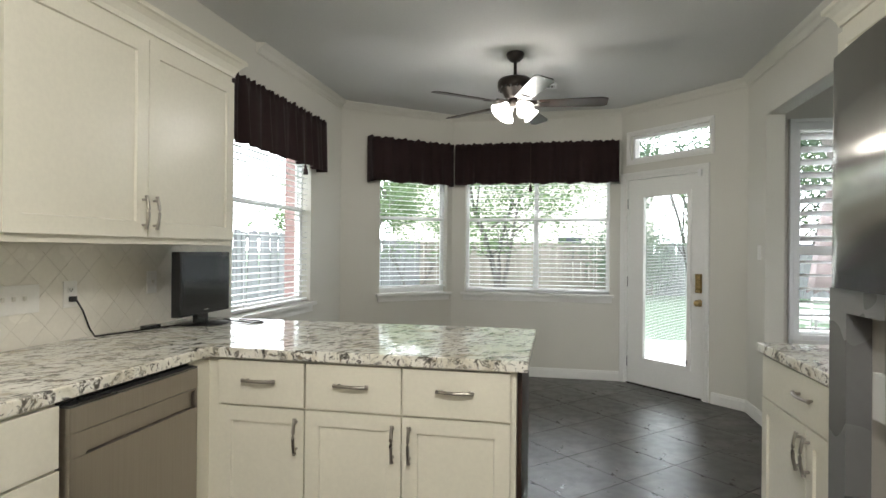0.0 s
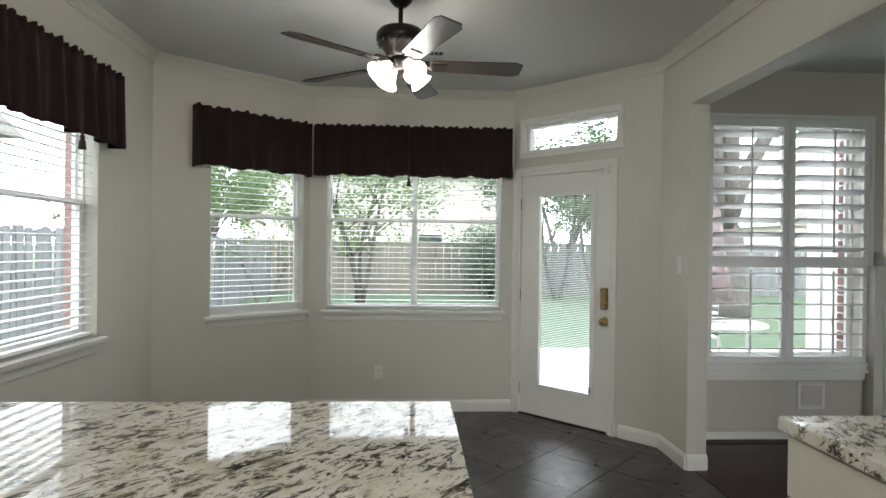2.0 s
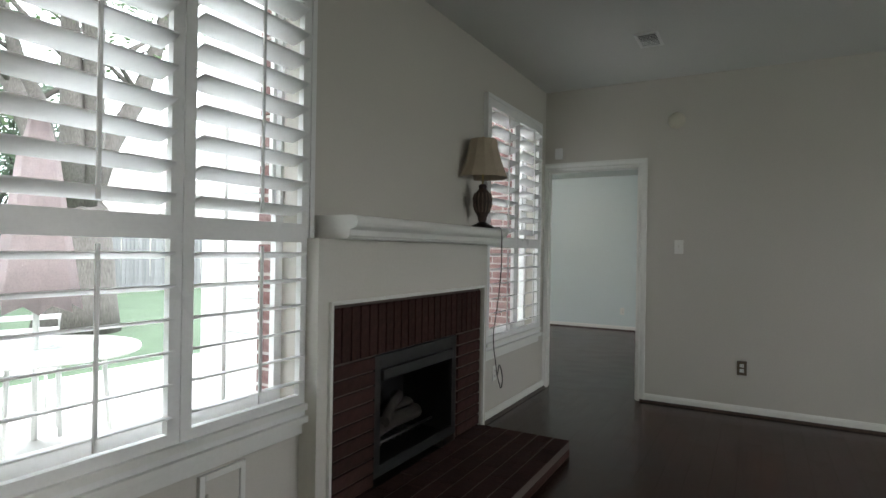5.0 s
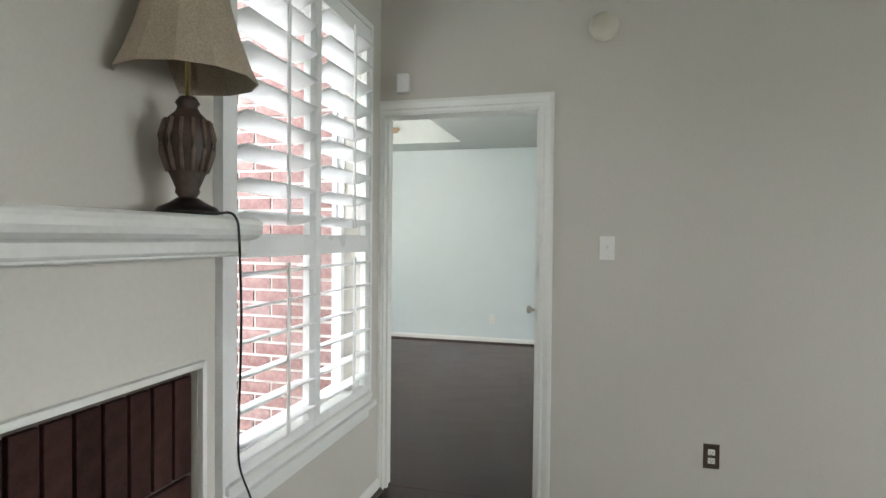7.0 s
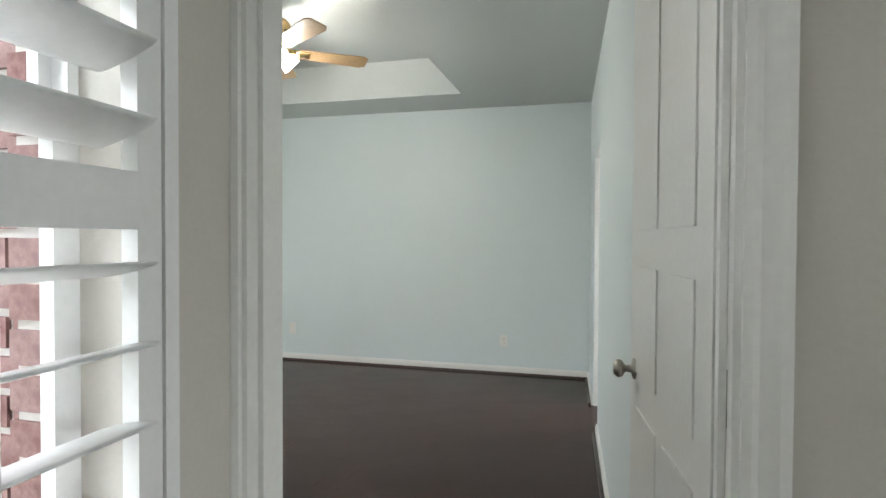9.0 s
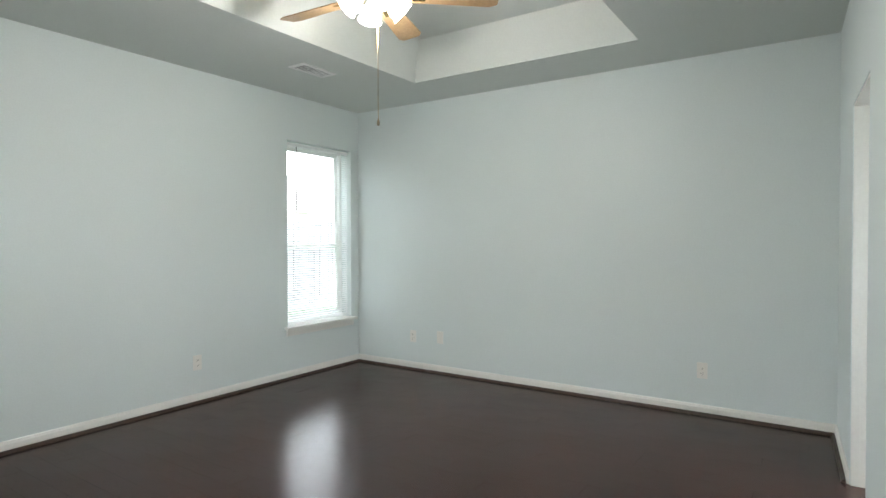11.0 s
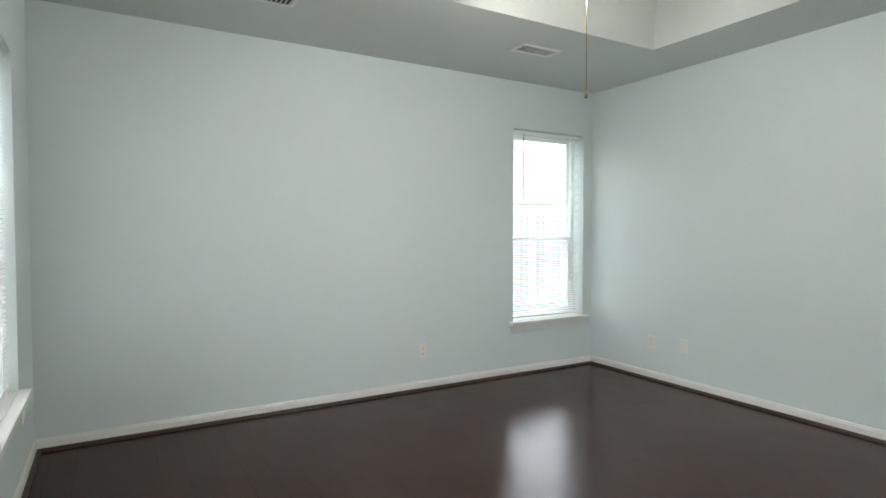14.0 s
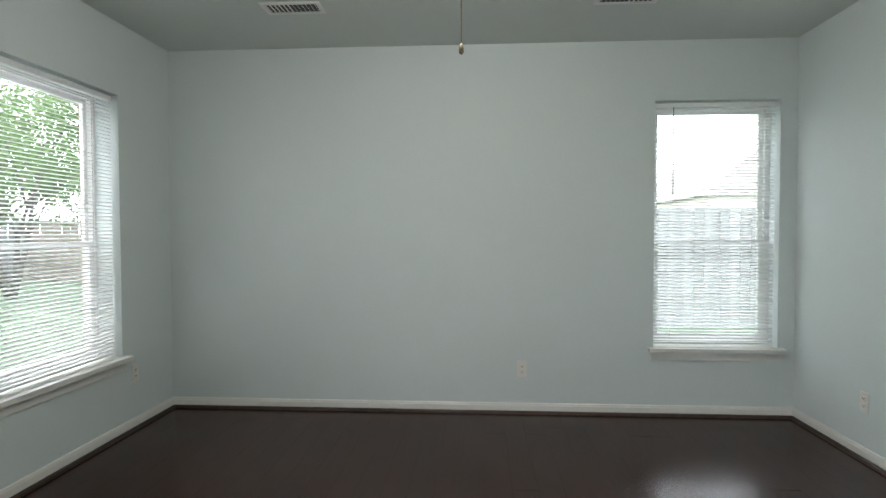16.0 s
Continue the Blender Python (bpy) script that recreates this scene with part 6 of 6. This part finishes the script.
def patio_table():
    t = thing("patio_table", pose(3.45, 7.9, -0.14), "round glass-topped white patio table on the concrete", "table")
    part("tabletop", lathe([(0, 0.708), (0.60, 0.708), (0.60, 0.716), (0, 0.716)], 40), plain("pale_green_glass", (0.50, 0.56, 0.54), 0.08), t, "pale frosted glass top")
    part("rim", lathe([(0.6005, 0.70), (0.62, 0.70), (0.62, 0.722), (0.6005, 0.722), (0.6005, 0.70)], 40), plain("white_metal", (0.7, 0.7, 0.68), 0.4), t)
    for i in range(4):
        a = math.pi / 4 + math.pi / 2 * i
        part("leg", tube([(0.40 * math.cos(a), 0.40 * math.sin(a), 0.70), (0.46 * math.cos(a), 0.46 * math.sin(a), 0.0)], 0.016, 8), plain("white_metal", (0.7, 0.7, 0.68), 0.4), t)
    u = thing("patio_umbrella", pose(3.45, 7.9, -0.14), "closed pale fabric patio umbrella standing in the table", "umbrella")
    part("pole", tube([(0, 0, 0.0), (0, 0, 2.35)], 0.019, 10), plain("white_metal", (0.7, 0.7, 0.68), 0.4), u)
    part("base", lathe([(0, 0), (0.24, 0), (0.24, 0.05), (0.06, 0.09), (0.03, 0.12), (0, 0.12)], 28), CONCRETE, u)
    bm = bmesh.new()
    rings = []
    for z, r in ((1.02, 0.20), (1.25, 0.17), (1.6, 0.13), (2.0, 0.09), (2.3, 0.03)):
        rings.append([bm.verts.new((r * (1 + 0.32 * (i % 2)) * math.cos(2 * math.pi * i / 16), r * (1 + 0.32 * (i % 2)) * math.sin(2 * math.pi * i / 16), z - 0.05 * (i % 2) * (z < 1.1))) for i in range(16)])
    for p, q in zip(rings, rings[1:]):
        for i in range(16):
            bm.faces.new((p[i], p[(i + 1) % 16], q[(i + 1) % 16], q[i])).smooth = True
    bmesh.ops.solidify(bm, geom=list(bm.faces), thickness=0.004)
    part("canopy", bm, UMBR, u)


patio_table()


def patio_chair(x, y, turn):
    c = thing("patio_chair", pose(x, y, -0.14, 0, 0, turn), "white metal patio chair on the concrete", "chair", "patio chairs")
    wm = plain("white_metal", (0.7, 0.7, 0.68), 0.4)
    part("seat", boxes((-0.22, 0.22, -0.21, 0.21, 0.42, 0.44), bevel=0.008), wm, c)
    for sx in (-0.2, 0.2):
        part("leg", tube([(sx, -0.19, 0.0), (sx, -0.19, 0.42)], 0.011, 8), wm, c)
        part("leg", tube([(sx, 0.22, 0.0), (sx, 0.19, 0.42), (sx, 0.24, 0.88)], 0.011, 8), wm, c)
    for z in (0.56, 0.66, 0.76, 0.86):
        part("back_slat", boxes((-0.2, 0.2, 0.205, 0.22, z - 0.02, z + 0.02), bevel=0.004), wm, c, m=Matrix.Translation((0, (z - 0.5) * 0.06, 0)))


patio_chair(2.75, 7.5, -60)
patio_chair(3.75, 8.75, 165)


def chimney_chase():
    """White sided box behind the fireplace, lap boards between corner trims."""
    c = thing("chimney_chase", pose(0, 0, -0.14), "white lap-sided chimney chase outside the living room", "chimney", kind="structure")
    x0, x1, y0, y1, top = 3.66, 5.02, 5.665, 6.52, 3.6
    part("core", boxes((x0 + 0.012, x1 - 0.012, y0 + 0.20, y1 - 0.012, 0.0, top), (x0 + 0.012, x0 + 0.06, y0, y0 + 0.1995, 0.0, top), (x1 - 0.06, x1 - 0.012, y0, y0 + 0.1995, 0.0, top)), WHITE, c)
    lap = 0.19
    west = mesh_of("lap_board", boxes((0.0, 0.011, 0.0, 0.655, 0.002, lap - 0.004)), WHITE)
    north = mesh_of("lap_board", boxes((0.0, x1 - x0 - 0.4, 0.0, 0.011, 0.002, lap - 0.004)), WHITE)
    for k in range(int(top / lap)):
        part("lap_board", west, None, c, m=pose(x0, y0, k * lap))
        part("lap_board", north, None, c, m=pose(x0 + 0.2, y1 - 0.0115, k * lap))
    for a, b, p, q in ((x0 - 0.012, x0 + 0.011, y1 - 0.18, y1), (x0 + 0.0115, x0 + 0.19, y1 - 0.0115, y1 + 0.01), (x1 - 0.19, x1 - 0.0115, y1 - 0.0115, y1 + 0.01)):
        part("corner_trim", boxes((a, b, p, q, 0.0, top)), WHITE, c)
    part("chase_cap", boxes((x0 - 0.05, x1 + 0.05, y0, y1 + 0.05, top + 0.001, top + 0.06), bevel=0.006), ROOF, c)


chimney_chase()

# ---------------------------------------------------------------- floor pieces


def clip(poly, ax, lim, keep):
    out = []
    for p, n in zip(poly, poly[1:] + poly[:1]):
        dp, dn = (p[ax] - lim) * keep, (n[ax] - lim) * keep
        if dp >= 0:
            out.append(p)
        if dp * dn < 0:
            k = dp / (dp - dn)
            out.append((p[0] + (n[0] - p[0]) * k, p[1] + (n[1] - p[1]) * k))
    return out


def slab_piece(poly, e=0.0015, t=0.006):
    """A floor piece with an eased top edge."""
    bm = bmesh.new()
    c = Vector((sum(p[0] for p in poly) / len(poly), sum(p[1] for p in poly) / len(poly)))
    lo = [bm.verts.new((x, y, -t)) for x, y in poly]
    mi = [bm.verts.new((x, y, -e)) for x, y in poly]
    hi = []
    for x, y in poly:
        d = (c - Vector((x, y)))
        d = d.normalized() * e if d.length else d
        hi.append(bm.verts.new((x + d.x, y + d.y, 0.0)))
    n = len(poly)
    for i in range(n):
        j = (i + 1) % n
        bm.faces.new((lo[i], lo[j], mi[j], mi[i]))
        bm.faces.new((mi[i], mi[j], hi[j], hi[i]))
    bm.faces.new(hi)
    bmesh.ops.recalc_face_normals(bm, faces=bm.faces)
    return bm


def tiles():
    q, g = 0.46, 0.0025
    st = q / math.sqrt(2)
    full = mesh_of("tile", slab_piece([(0, -st + g), (st - g, 0), (0, st - g), (-st + g, 0)]), TILE)
    for i in range(-8, 9):
        for j in range(-8, 30):
            x, y = i * 2 * st + (st if j % 2 else 0) - 0.046, j * st + 0.096
            if x < -2.1 or x > 2.1 or y < -1.7 or y > 6.5:
                continue
            poly = [(x, y - st + g), (x + st - g, y), (x, y + st - g), (x - st + g, y)]
            cut = poly
            for ax, lim, keep in ((0, -1.95, 1), (0, 1.797, -1), (1, -1.65, 1), (1, 6.36, -1)):
                cut = clip(cut, ax, lim, keep) if cut else cut
            if len(cut) < 3:
                continue
            if len(cut) == 4 and all(abs(a[0] - b[0]) + abs(a[1] - b[1]) < 1e-6 for a, b in zip(cut, poly)):
                part("tile", full, None, floor_k, m=pose(x, y, 0))
            else:
                part("tile", slab_piece(cut), TILE, floor_k)


def boards(parent, x0, x1, y0, y1, width, length, seed, along_x=True, limit=300):
    rnd = random.Random(seed)
    cache = {}
    a0, a1, b0, b1 = (x0, x1, y0, y1) if along_x else (y0, y1, x0, x1)
    b = b0
    while b < b1 - 1e-6:
        bb = min(b + width, b1)
        a = a0 - rnd.uniform(0, length * 0.8)
        while a < a1:
            p, q = max(a, a0), min(a + length, a1)
            if q - p > 0.05:
                key = (round(q - p, 2), round(bb - b, 3))
                if key not in cache:
                    l2, w2 = (q - p) / 2 - 0.0003, (bb - b) / 2 - 0.0003
                    pl = [(-l2, -w2), (l2, -w2), (l2, w2), (-l2, w2)]
                    if not along_x:
                        pl = [(w2, -l2), (w2, l2), (-w2, l2), (-w2, -l2)]
                    cache[key] = mesh_of("board", slab_piece(pl, 0.0005), BOARD)
                c, d = (p + q) / 2, (b + bb) / 2
                part("board", cache[key], None, parent, m=pose(c, d, 0) if along_x else pose(d, c, 0))
            a += length
        b += width


tiles()
boards(floor_l, 1.803, 6.688, 0.4, 5.5, 0.127, 1.35, 5, True)
solid("floor_living_far", boxes((1.803, 6.688, -1.6, 0.398, -0.006, 0.0)), BOARD, "dark stained board floor, satin", "floor", "structure")
boards(floor_b, 6.692, 11.06, 4.0, 8.95, 0.127, 1.35, 6, False)
